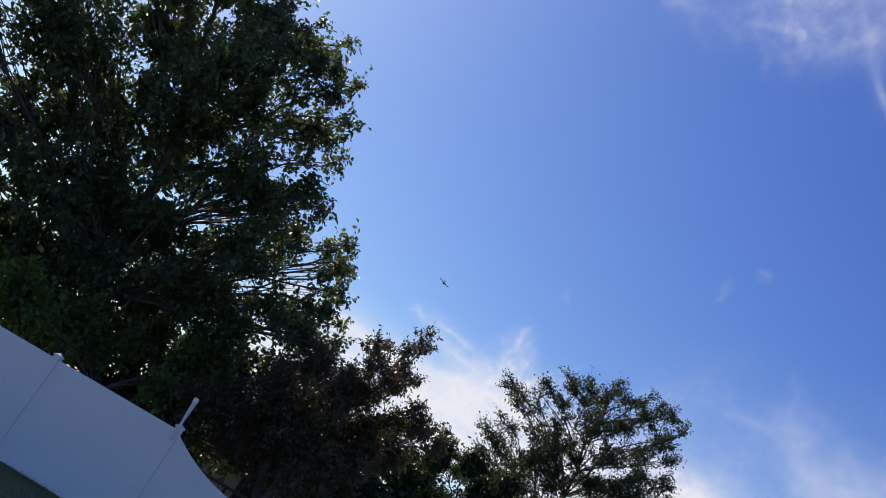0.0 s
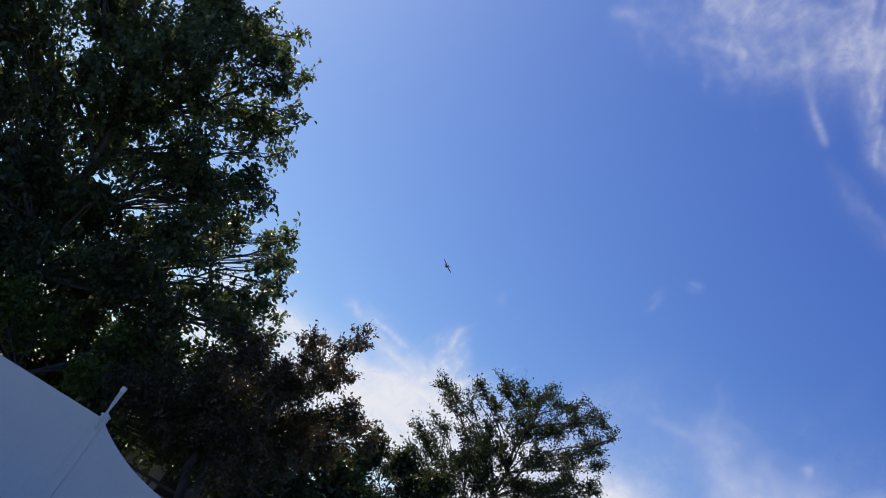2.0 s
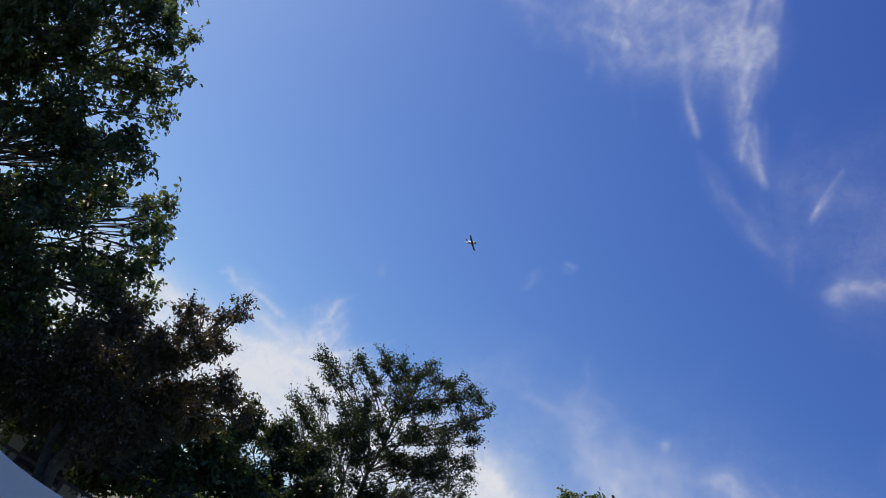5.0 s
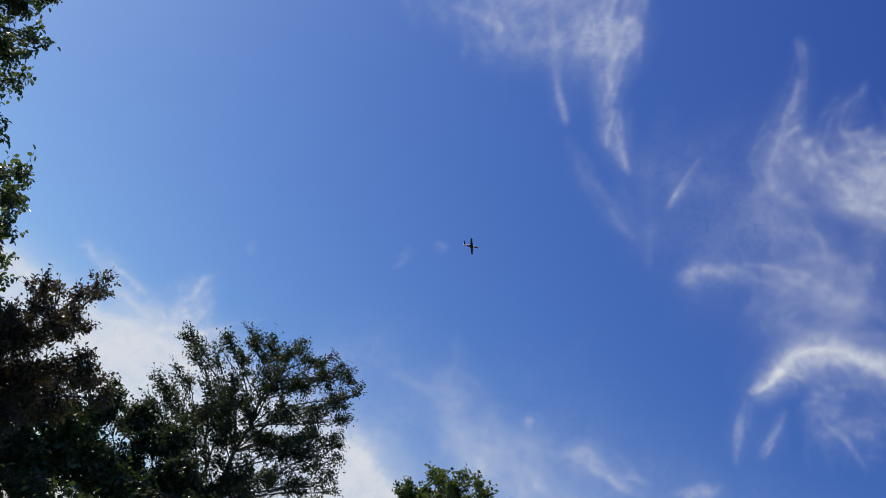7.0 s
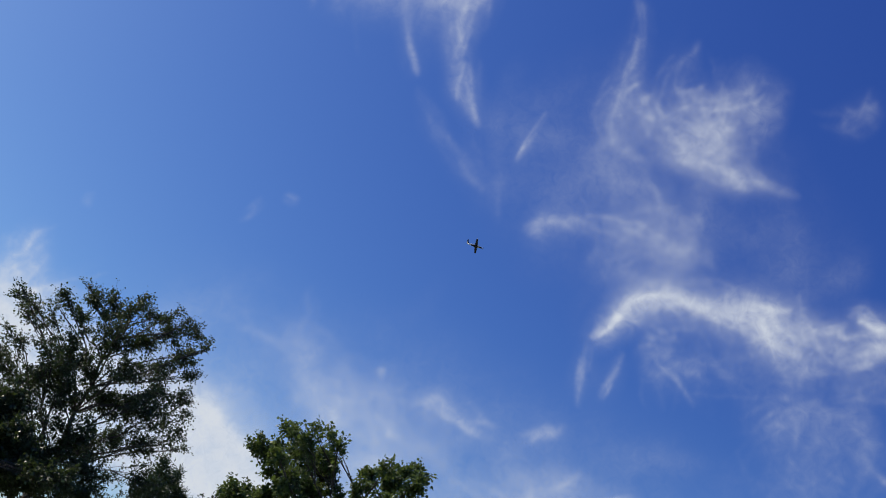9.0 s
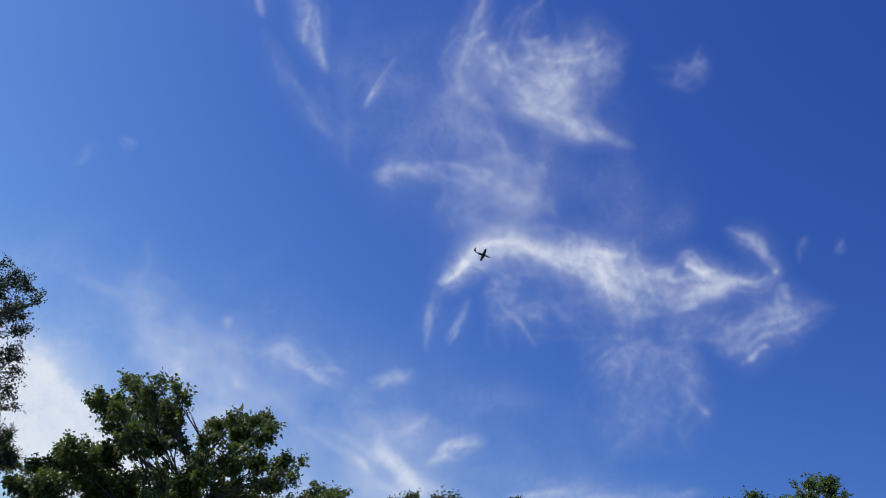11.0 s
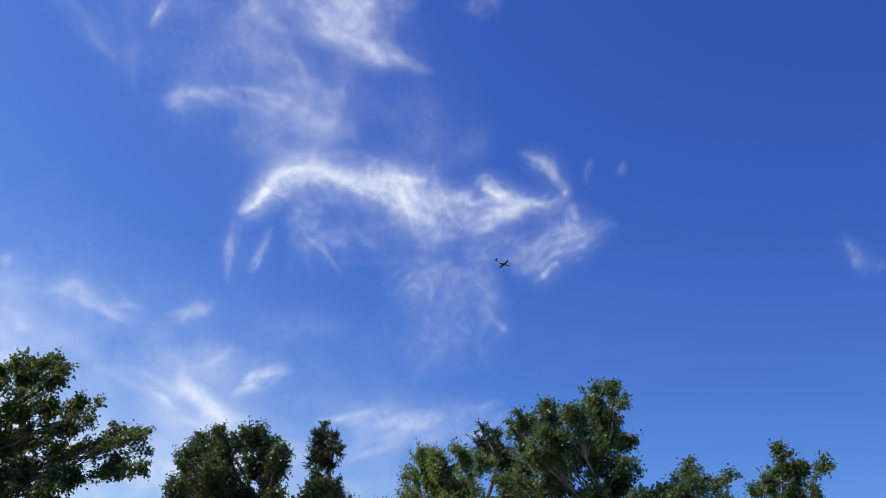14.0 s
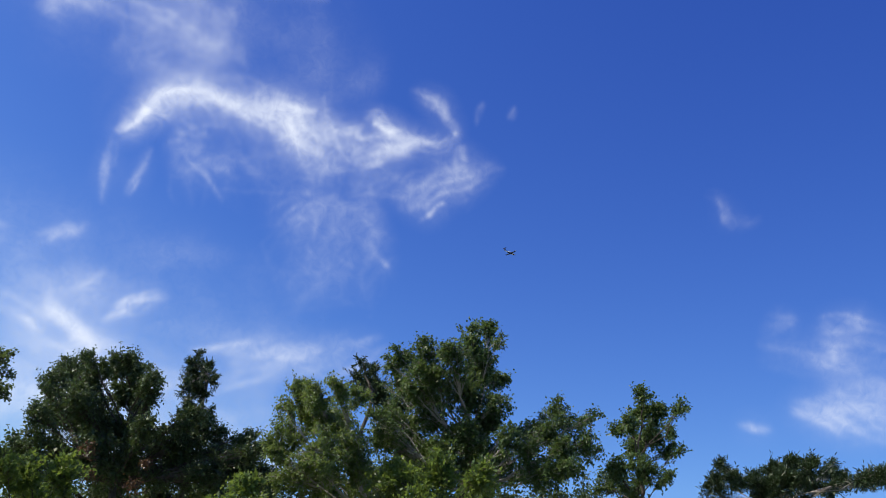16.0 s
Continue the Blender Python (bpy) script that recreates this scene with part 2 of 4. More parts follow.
def tree(name, label, lobes, dist, seed, leaf, bark, trunk_az=None, trunk_r=0.2, fork=0.45, leaf_len=0.11, leaf_w=0.075,
         cover=2.4, spray=0.34, depth=0.8, per=7, droop=0.1, stems=1, slim=0.42, needles=False, group="", dead=(), rise=0.2, fit=0.98, broad=False):
    """A tree: tapered stems, a limb to each bough, twigs and single leaves in sprays.
    lobes: bearing, height and half width (degrees) of each bough as seen from the lawn."""
    rng = np.random.default_rng(seed)
    boughs = []
    for az, el, rad in lobes:
        near = dist + rng.uniform(-1, 1) * depth * dist * 0.09
        c = bearing(az, el, near)
        boughs.append((c, fit * radians(rad) * near / math.cos(radians(el))))
    if trunk_az is None:
        trunk_az = sum(q[0] for q in lobes) / len(lobes)
    base = bearing(trunk_az, 0, dist)
    base.z = 0.0
    root = tagged(new(name), label, "tree", group)
    root.location = base
    low = min(c.z - r for c, r in boughs)
    top = max(c.z for c, r in boughs)
    forkz = max(0.9, low + fork * (top - low) * 0.35)
    mids = []
    for s in range(stems):
        lean = Vector((rng.normal() * 0.25, rng.normal() * 0.25, 0)) * (1 if stems > 1 else 0.4)
        tip = Vector((lean.x, lean.y, forkz * rng.uniform(0.9, 1.05)))
        pts = bend((0, 0, -0.25), tip, rng, 0.03, 7)
        rad = [trunk_r * (1.35 if i == 0 else 1.0) * (1 - 0.45 * i / 7) for i in range(8)]
        v, f = tube(pts, rad, 10)
        child("trunk", mesh_from("trunk", v, f, bark, True), root)
        mids.append(tip)
    # a leader up through the crown
    crown_top = max(boughs, key=lambda q: q[0].z)[0] - base
    lead = bend(mids[0], mids[0].lerp(crown_top, 0.8), rng, 0.05, 6)
    v, f = tube(lead, [trunk_r * 0.5 * (1 - 0.85 * i / 6) + 0.01 for i in range(7)], 8)
    child("limb", mesh_from("limb", v, f, bark, True), root)
    leaves, sticks_a, sticks_b, sticks_r = [], [], [], []
    for c, r in boughs:
        c = c - base
        start = min(lead + mids, key=lambda p: (p - c).length + 4.0 * max(0.0, p.z - c.z + 0.7 * math.hypot(p.x - c.x, p.y - c.y)))
        line = bend(start, c, rng, 0.1, 5)
        thick = trunk_r * (0.08 + 0.07 * min(r, 1.5))
        v, f = tube(line, [thick * (1 - 0.75 * i / 5) + 0.008 for i in range(6)], 6)
        child("limb", mesh_from("limb", v, f, bark, True), root)
        # branchlets fan out of the limb, twigs out of the branchlets, leaves sit along the twigs
        rr = max(r - 0.42 * spray, 0.55 * r)
        n_twig = max(14, int(cover * math.pi * r * r / (leaf_len * leaf_w * 0.5)) // per)
        n_sub = max(9, n_twig // 7)
        # uneven lumps on the bough, so that its outline is broken
        n_lump = int(6 + 5 * r)
        lump = unit(rng.normal(size=(n_lump, 3)) + np.array([0, 0, 0.2])) * (rr * rng.uniform(0.1, 1.02, n_lump))[:, None]
        lump_r = rr * rng.uniform(0.22, 0.55, n_lump)
        k = rng.choice(n_lump, n_sub, p=lump_r ** 2 / np.sum(lump_r ** 2))
        ends = np.array(c)[None] + lump[k] + unit(rng.normal(size=(n_sub, 3))) * (lump_r[k] * rng.uniform(0, 1, n_sub) ** 0.4)[:, None]
        stray = rng.random(n_sub) < 0.16
        ends[stray] = (np.array(line)[rng.integers(1, 6, n_sub)] + rng.normal(size=(n_sub, 3)) * 0.32 * r)[stray]
        spine = np.array(line)
        pick = rng.integers(2, 6, n_sub)
        starts = spine[pick]
        halves = (starts + ends) / 2 + rng.normal(size=(n_sub, 3)) * 0.07 * r + np.array([0, 0, 0.05 * r])
        sticks_a += [starts, halves]
        sticks_b += [halves, ends]
        fat = min(thick * 0.3 + 0.006, 0.022)
        sticks_r += [np.full(n_sub, fat), np.full(n_sub, fat * 0.62)]
        j = rng.integers(0, n_sub, n_twig)
        u = rng.beta(1.7, 1.0, (n_twig, 1))
        root_at = (1 - u) ** 2 * starts[j] + 2 * u * (1 - u) * (2 * halves[j] - (starts[j] + ends[j]) / 2) + u * u * ends[j]
        bare = np.linalg.norm(root_at - ends[j], axis=1) > 0.5 * r
        root_at[bare] = (root_at + ends[j])[bare] / 2
        way = unit(0.55 * unit(ends[j] - starts[j]) + 0.5 * unit(root_at - np.array(c)[None]) + 0.6 * rng.normal(size=(n_twig, 3)) + np.array([0, 0, rise]))
        run = spray * rng.uniform(0.5, 1.2, (n_twig, 1)) * np.where(rng.random((n_twig, 1)) < 0.12, 1.7, 1.0)
        sticks_a.append(root_at)
        sticks_b.append(root_at + way * run)
        sticks_r.append(np.full(n_twig, 0.006))
        along = (np.arange(per)[None] + rng.uniform(0.2, 1.0, (n_twig, per))) / per
        at = root_at[:, None] + way[:, None] * (run * along)[..., None] + rng.normal(size=(n_twig, per, 3)) * leaf_len * slim
        if needles:
            leaf_way = way[:, None] * 0.9 + rng.normal(size=at.shape) * 0.5
        else:
            leaf_way = way[:, None] * 0.55 + rng.normal(size=at.shape) * 0.75 - np.array([0, 0, droop * 3])
        leaves.append(leaf_array(rng, at.reshape(-1, 3), leaf_way.reshape(-1, 3), leaf_len, leaf_w, broad=broad))
    for az, el, rad in dead:
        # a withered spray near the outside of the crown
        c = np.array(bearing(az, el, dist * 0.93) - base)
        n = 150
        at = c[None] + rng.normal(size=(n, 3)) * radians(rad) * dist * 0.5
        child("withered_spray", quads_mesh("withered_spray", leaf_array(rng, at, rng.normal(size=(n, 3)) - np.array([0, 0, 1.0]), leaf_len, leaf_w), DEAD_LEAF), root, "withered brown leaves", "stuff")
    child("twigwork", quads_mesh("twigwork", sticks(np.concatenate(sticks_a), np.concatenate(sticks_b), np.concatenate(sticks_r)), bark), root, kind="stuff")
    child("crown", quads_mesh("crown", np.concatenate(leaves), leaf, 6 if broad else 4), root, kind="stuff")
    return root


# ---- ground ----
def build_ground():
    rng = np.random.default_rng(3)
    bm = bmesh.new()
    bmesh.ops.create_grid(bm, x_segments=90, y_segments=90, size=1)
    for v in bm.verts:
        r = max(abs(v.co.x), abs(v.co.y))
        k = 30 + 2970 * r ** 5
        v.co.x, v.co.y = v.co.x * k, v.co.y * k
        v.co.z = 0.03 * noise.noise(v.co * 0.4) - 0.10 + (0.6 * noise.noise(v.co * 0.01) if r > 0.6 else 0.0) - (0.6 if r > 0.6 else 0.0)
    me = bpy.data.meshes.new("ground")
    bm.to_mesh(me)
    bm.free()
    me.materials.append(GRASS)
    me.polygons.foreach_set("use_smooth", [True] * len(me.polygons))
    tagged(new("ground", me), "mown lawn of short dry green grass", "lawn", kind="structure")
    n = 26000
    at = np.column_stack([rng.uniform(-9, 1.5, n), rng.uniform(10.5, 17.5, n), np.full(n, -0.10)])
    way = rng.normal(size=(n, 3)) * 0.35 + np.array([0, 0, 1.0])
    tagged(new("grass", quads_mesh("grass", leaf_array(rng, at, way, 0.09, 0.012), BLADE)), "short mown grass before the fence", "grass", kind="stuff")


build_ground()


# ---- fence ----
POST_A = Vector((-4.79, 15.96, 0))
RUN = Vector((2.52, -0.32, 0)).normalized()
PANEL = 2.50
TALL, SHORT = 1.80, 1.18


def fence_height(s):
    """Height of the boards s metres along from the first post: level, then a sweep down, then low."""
    if s < PANEL:
        return TALL - 0.03
    u = min((s - PANEL) / (PANEL * 0.98), 1.0)
    return SHORT + (TALL - 0.05 - SHORT) * (1 - u) ** 2.8


def build_fence():
    fence = tagged(new("fence"), "white vinyl privacy fence with capped posts, stepping down in a curve", "fence")
    fence.matrix_world = Matrix.Translation(POST_A) @ Matrix.Rotation(math.atan2(RUN.y, RUN.x), 4, "Z")
    board = 0.152
    first, last = -3 * PANEL, 5 * PANEL
    # tongue-and-groove boards
    s = first
    while s < last:
        e = s + board
        h0, h1 = fence_height(s) - 0.03, fence_height(e) - 0.03
        g = 0.0005
        x0, x1 = s + g, e - g
        t = 0.011
        v = [(x0, -t, 0.0), (x1, -t, 0.0), (x1, t, 0.0), (x0, t, 0.0), (x0, -t, h0), (x1, -t, h1), (x1, t, h1), (x0, t, h0)]
        f = [(0, 1, 2, 3), (4, 7, 6, 5), (0, 4, 5, 1), (1, 5, 6, 2), (2, 6, 7, 3), (3, 7, 4, 0)]
        child("board", mesh_from("board", v, [q[::-1] for q in f], VINYL), fence)
        s = e
    # rails: a bottom rail and a top rail that follows the sweep
    for k in range(-3, 5):
        a, b = k * PANEL + 0.064, (k + 1) * PANEL - 0.064
        bm = box(bmesh.new(), (a, -0.022, -0.06), (b, 0.022, 0.07), 0.004)
        part("bottom_rail", bm, VINYL, fence)
        steps = 24 if k == 1 else 1
        bm = bmesh.new()
        rows = []
        for i in range(steps + 1):
            x = a + (b - a) * i / steps
            h = fence_height(x)
            rows.append([bm.verts.new((x, y, z)) for y, z in ((-0.024, h - 0.085), (0.024, h - 0.085), (0.024, h - 0.006), (0.018, h), (-0.018, h), (-0.024, h - 0.006))])
        for p, q in zip(rows, rows[1:]):
            for j in range(6):
                bm.faces.new((p[j], p[(j + 1) % 6], q[(j + 1) % 6], q[j]))
        bm.faces.new(rows[0][::-1])
        bm.faces.new(rows[-1])
        bmesh.ops.recalc_face_normals(bm, faces=bm.faces)
        part("top_rail", bm, VINYL, fence)
    for k in range(-3, 6):
        h = (TALL if k <= 1 else SHORT) + 0.01
        x = k * PANEL
        post = part("post", box(bmesh.new(), (x - 0.0635, -0.0635, -0.3), (x + 0.0635, 0.0635, h), 0.006), VINYL, fence)
        bm = box(bmesh.new(), (x - 0.078, -0.078, h), (x + 0.078, 0.078, h + 0.028), 0.005)
        tip = bm.verts.new((x, 0, h + 0.075))
        ring = [bm.verts.new((x + sx * 0.07, sy * 0.07, h + 0.0285)) for sx, sy in ((-1, -1), (1, -1), (1, 1), (-1, 1))]
        for i in range(4):
            bm.faces.new((ring[i], ring[(i + 1) % 4], tip))
        part("post_cap", bm, VINYL, post)
    # a pole strapped to the face of the post at the sweep
    pole = tagged(new("pole"), "pale metal pole with flared end, strapped to a fence post", "pole")
    pole.matrix_world = fence.matrix_world @ Matrix.Translation((PANEL, -0.085, -0.06))
    v, f = tube([(0, 0, 1.62), (0, 0, 2.02), (0, 0, 2.03), (0, 0, 2.2), (0, 0, 2.36)], [0.021, 0.021, 0.026, 0.034, 0.04], 14)
    child("shaft", mesh_from("shaft", v, f, POLE_METAL, False), pole)
    v, f = tube([(0, 0, 2.345), (0, 0, 2.41), (0, 0, 2.43)], [0.047, 0.047, 0.035], 14)
    child("end_cap", mesh_from("end_cap", v, f, VINYL), pole)
    for z in (1.66, 1.78):
        part("strap", box(bmesh.new(), (-0.04, -0.028, z), (0.04, 0.024, z + 0.025), 0.003), POLE_METAL, pole)


build_fence()


# ---- house behind the fence ----
def build_house():
    house = tagged(new("house"), "grey-sided low house behind the trees, dark eaves and windows", "house")
    house.matrix_world = Matrix.Translation((-1.4, 29, -0.12)) @ Matrix.Rotation(radians(-4), 4, "Z")
    wall = part("wall", box(bmesh.new(), (-5, 0, 0), (1.7, 8, 2.3)), SIDING, house)
    for i in range(14):
        z = 0.05 + i * 0.155
        v = [(-5, -0.006, z + 0.15), (1.7, -0.006, z + 0.15), (1.7, -0.024, z), (-5, -0.024, z)]
        child("siding_board", mesh_from("siding_board", v + [(-5, -0.001, z), (1.7, -0.001, z)], [(0, 3, 2, 1), (3, 4, 5, 2)], SIDING), wall)
    bm = bmesh.new()
    pts = [(-5.5, -0.6, 2.25), (2.2, -0.6, 2.25), (2.2, 8.6, 2.25), (-5.5, 8.6, 2.25), (-5.5, 4, 3.2), (2.2, 4, 3.2)]
    vs = [bm.verts.new(p) for p in pts]
    for q in ((0, 1, 5, 4), (2, 3, 4, 5), (0, 4, 3), (1, 2, 5), (0, 3, 2, 1)):
        bm.faces.new([vs[i] for i in q])
    part("roof", bm, ROOFING, house)
    part("gutter", box(bmesh.new(), (-5.5, -0.72, 2.15), (2.2, -0.6, 2.27), 0.02), TRIM, house)
    for x in (-3.2, -0.4):
        w = part("window", box(bmesh.new(), (x, -0.05, 1.0), (x + 1.5, -0.026, 2.1), 0.006), TRIM, house)
        part("pane", box(bmesh.new(), (x + 0.07, -0.058, 1.07), (x + 0.72, -0.052, 2.03)), GLASS_DARK, w)
        part("pane", box(bmesh.new(), (x + 0.78, -0.058, 1.07), (x + 1.43, -0.052, 2.03)), GLASS_DARK, w)
    # deck with a dark rail
    deck = tagged(new("deck"), "dark-stained wooden deck with a rail, beside the house", "deck")
    deck.matrix_world = house.matrix_world @ Matrix.Translation((0, -3.2, 0))
    part("floor_boards", box(bmesh.new(), (-5, 0, 0.3), (3, 3.1, 0.42), 0.01), TRIM, deck)
    for z in (0.62, 1.28):
        part("rail", box(bmesh.new(), (-5, -0.03, z), (3, 0.05, z + 0.09), 0.01), TRIM, deck)
    for i in range(6):
        part("post", box(bmesh.new(), (-5 + i * 1.58, -0.045, 0), (-4.91 + i * 1.58, 0.045, 1.36), 0.006), TRIM, deck)


build_house()


# ---- clouds ----
class Swirl:
    """Smooth random drift over the sky, in degrees: bends the threads of a cloud."""

    def __init__(self, rng, cell):
        self.cell, self.grid = cell, rng.normal(size=(64, 64, 2))

    def at(self, p):
        u = p / self.cell + 64.0
        k = np.floor(u).astype(int)
        f = u - k
        f = f * f * (3 - 2 * f)
        g = self.grid
        i, j = k[:, 0] % 64, k[:, 1] % 64
        i2, j2 = (i + 1) % 64, (j + 1) % 64
        x, y = f[:, :1], f[:, 1:]
        return (g[i, j] * (1 - x) + g[i2, j] * x) * (1 - y) + (g[i, j2] * (1 - x) + g[i2, j2] * x) * y


def glide(stroke, u):
    """Points on the smooth line through a stroke's bearings, heights and half widths, at u from 0 to 1."""
    pts = np.array(stroke, dtype=float)
    last = len(pts) - 1
    q = np.clip(u, 0, 1) * last
    k = np.minimum(q.astype(int), last - 1)
    w = (q - k)[:, None]
    p0, p1, p2, p3 = (pts[np.clip(k + j, 0, last)] for j in (-1, 0, 1, 2))
    return 0.5 * (2 * p1 + (p2 - p0) * w + (2 * p0 - 5 * p1 + 4 * p2 - p3) * w ** 2 + (3 * p1 - p0 - 3 * p2 + p3) * w ** 3)


def blurred(field, cells):
    r = min(int(3 * cells + 1), (min(field.shape) - 1) // 2)
    k = np.exp(-0.5 * (np.arange(-r, r + 1) / cells) ** 2)
    k /= k.sum()
    field = np.apply_along_axis(np.convolve, 0, field, k, "same")
    return np.apply_along_axis(np.convolve, 1, field, k, "same")


def ice_sheet(name, strokes, density, seed, dist, parent, comb=(0.0, 0.0), spread=1.0, threads=26, bend_deg=0.35, soft=1.0, cell=0.105):
    """One sheet of ice cloud on the far sky. Threads of ice run along the strokes, drift apart, and trail off along comb;
    the sheet's depth is how much of them lies in each cell."""
    rng = np.random.default_rng(seed)
    wide, tight = Swirl(rng, 2.6), Swirl(rng, 0.8)
    spots, loads = [], []
    for stroke in strokes:
        arr = np.array(stroke, dtype=float)
        run = np.hypot(np.diff(arr[:, 0]) * 0.9, np.diff(arr[:, 1])).sum()
        n = int(threads * max(1.0, run / 4.0))
        mid = rng.uniform(-0.02, 1.02, n)
        span = np.clip(rng.uniform(1.2, 5.0, n) / run, 0.1, 0.7)
        side = rng.normal(size=n) * 0.62 * spread
        drift = rng.normal(size=n) * 1.0 * spread
        thick = rng.uniform(0.03, 0.2, n) + 0.25 * (rng.random(n) < 0.3)
        load = rng.lognormal(0, 0.85, n)
        trail = np.abs(rng.normal(size=n)) * (rng.random(n) < 0.55)
        for i in range(n):
            m = int(420 * (0.4 + span[i] * run / 3.0))
            t = rng.beta(1.6, 1.6, m)
            u = mid[i] + (t - 0.5) * span[i]
            p = glide(stroke, u)
            q = glide(stroke, u + 0.01)
            way = q[:, :2] - p[:, :2] + 1e-6
            way /= np.linalg.norm(way, axis=1, keepdims=True)
            off = (side[i] + drift[i] * (t - 0.5) + rng.normal(size=m) * thick[i]) * (np.abs(p[:, 2]) * 1.25 + 0.05)
            at = p[:, :2] + np.column_stack([-way[:, 1], way[:, 0]]) * off[:, None]
            at += np.array(comb)[None] * (trail[i] * t ** 2 * (0.5 + np.abs(p[:, 2])))[:, None]
            keep = np.clip(np.minimum(u, 1 - u) / min(0.3, 1.0 / run), 0, 1)
            spots.append(at)
            loads.append(load[i] * keep * np.abs(p[:, 2]) ** 1.15)
    at, load = np.concatenate(spots), np.concatenate(loads)
    at = at + wide.at(at) * bend_deg + tight.at(at) * bend_deg * 0.32
    lo, hi = at.min(0) - 0.8, at.max(0) + 0.8
    nx, ny = (np.ceil((hi - lo) / cell)).astype(int)
    field, _, _ = np.histogram2d(at[:, 0], at[:, 1], bins=(nx, ny), range=((lo[0], hi[0]), (lo[1], hi[1])), weights=load)
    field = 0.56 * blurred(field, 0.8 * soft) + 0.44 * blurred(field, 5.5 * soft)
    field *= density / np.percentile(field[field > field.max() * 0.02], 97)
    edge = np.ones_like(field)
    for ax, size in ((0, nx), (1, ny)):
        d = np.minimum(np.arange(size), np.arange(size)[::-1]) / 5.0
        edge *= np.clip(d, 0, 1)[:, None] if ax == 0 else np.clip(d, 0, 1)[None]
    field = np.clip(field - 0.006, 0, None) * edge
    az = np.radians(lo[0] + (np.arange(nx) + 0.5) * cell)[:, None] + np.zeros((1, ny))
    el = np.radians(lo[1] + (np.arange(ny) + 0.5) * cell)[None] + np.zeros((nx, 1))
    co = np.stack([dist * np.cos(el) * np.sin(az), dist * np.cos(el) * np.cos(az), EYE + dist * np.sin(el)], -1).reshape(-1, 3)
    ids = np.arange(nx * ny).reshape(nx, ny)
    quads = np.stack([ids[:-1, :-1], ids[1:, :-1], ids[1:, 1:], ids[:-1, 1:]], -1).reshape(-1, 4)
    flat = field.ravel()
    quads = quads[flat[quads].max(1) > 0]
    used, back = np.unique(quads, return_inverse=True)
    quads = back.reshape(-1, 4)
    me = bpy.data.meshes.new(name)
    me.vertices.add(len(used))
    me.vertices.foreach_set("co", co[used].astype(np.float32).ravel())
    me.loops.add(quads.size)
    me.loops.foreach_set("vertex_index", quads.astype(np.int32).ravel())
    me.polygons.add(len(quads))
    me.polygons.foreach_set("loop_start", np.arange(0, quads.size, 4, dtype=np.int32))
    me.update(calc_edges=True)
    me.polygons.foreach_set("use_smooth", [True] * len(quads))
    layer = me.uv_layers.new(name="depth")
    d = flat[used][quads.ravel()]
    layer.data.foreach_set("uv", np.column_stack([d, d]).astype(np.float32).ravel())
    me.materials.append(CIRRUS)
    ob = child(name, me, parent, kind="stuff")
    ob.visible_shadow = False


SKY_DEPTH = [2600.0]
CLOUDS = []


def cloud(label, strokes, density, comb=(0.0, 0.0), spread=1.0, **more):
    """An ice cloud: the sheet that its strokes make up."""
    thing = tagged(new("cirrus_cloud"), label, "cloud", "clouds in the sky")
    CLOUDS.append(thing)
    SKY_DEPTH[0] += 40.0
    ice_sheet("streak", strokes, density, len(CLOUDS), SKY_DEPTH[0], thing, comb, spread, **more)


cloud("swirl of frayed white cirrus with a drawn-out tip", [
    [(55.7, 37.3, 0.14), (52.5, 37.8, 0.34), (49.9, 38.1, 0.68), (47.1, 38.5, 0.95), (44.5, 39.2, 1.09), (41.7, 40.2, 0.85)],
    [(50.1, 38.6, 0.51), (49.2, 40.2, 0.85), (49.5, 42.0, 1.02), (51.3, 43.3, 0.85), (53.5, 43.3, 0.34)],
    [(47.9, 38.6, 0.68), (45.9, 40.4, 1.19), (44.2, 42.2, 1.02), (44.9, 44.1, 0.51), (45.0, 45.7, 0.20)],
    [(44.9, 40.6, 1.36), (48.2, 41.8, 1.43), (50.2, 43.9, 0.95)],
    [(42.0, 40.7, 1.02), (45.5, 40.3, 1.70), (48.3, 40.1, 1.87), (50.5, 41.5, 1.63), (52.9, 42.5, 0.85)],
    [(43.5, 39.4, 0.85), (46.5, 38.7, 1.02), (49.8, 38.2, 0.61)],
], 0.4, threads=40, bend_deg=0.25, soft=1.3)
cloud("bright drawn-out tip of the cirrus swirl", [
    [(45.2, 38.7, 0.44), (48.0, 38.3, 0.54), (50.3, 38.1, 0.48), (52.5, 37.8, 0.31), (55.7, 37.3, 0.10)],
    [(45.8, 40.7, 0.75), (48.3, 40.1, 0.75), (49.9, 38.6, 0.41)],
    [(44.2, 41.1, 0.34), (46.8, 41.8, 0.41), (49.5, 42.0, 0.20)],
], 0.42, threads=34, bend_deg=0.12, soft=1.1)
cloud("thin upper wisp of the cirrus swirl", [
    [(43.2, 39.1, 1.02), (40.7, 40.4, 1.02), (39.9, 42.0, 0.68), (40.5, 44.0, 0.44), (39.6, 45.6, 0.27), (38.4, 46.5, 0.17)],
    [(40.9, 37.8, 0.61), (39.5, 39.7, 0.68), (40.1, 41.7, 0.41)],
], 0.28, threads=34, bend_deg=0.22, soft=1.3)
cloud("small tuft of thin cirrus", [
    [(55.1, 42.4, 0.34), (57.3, 42.1, 0.61), (58.8, 42.7, 0.51), (59.5, 43.8, 0.20)],
    [(56.7, 41.0, 0.17), (58.1, 42.2, 0.34), (58.2, 44.3, 0.17)],
], 0.12, soft=1.4)
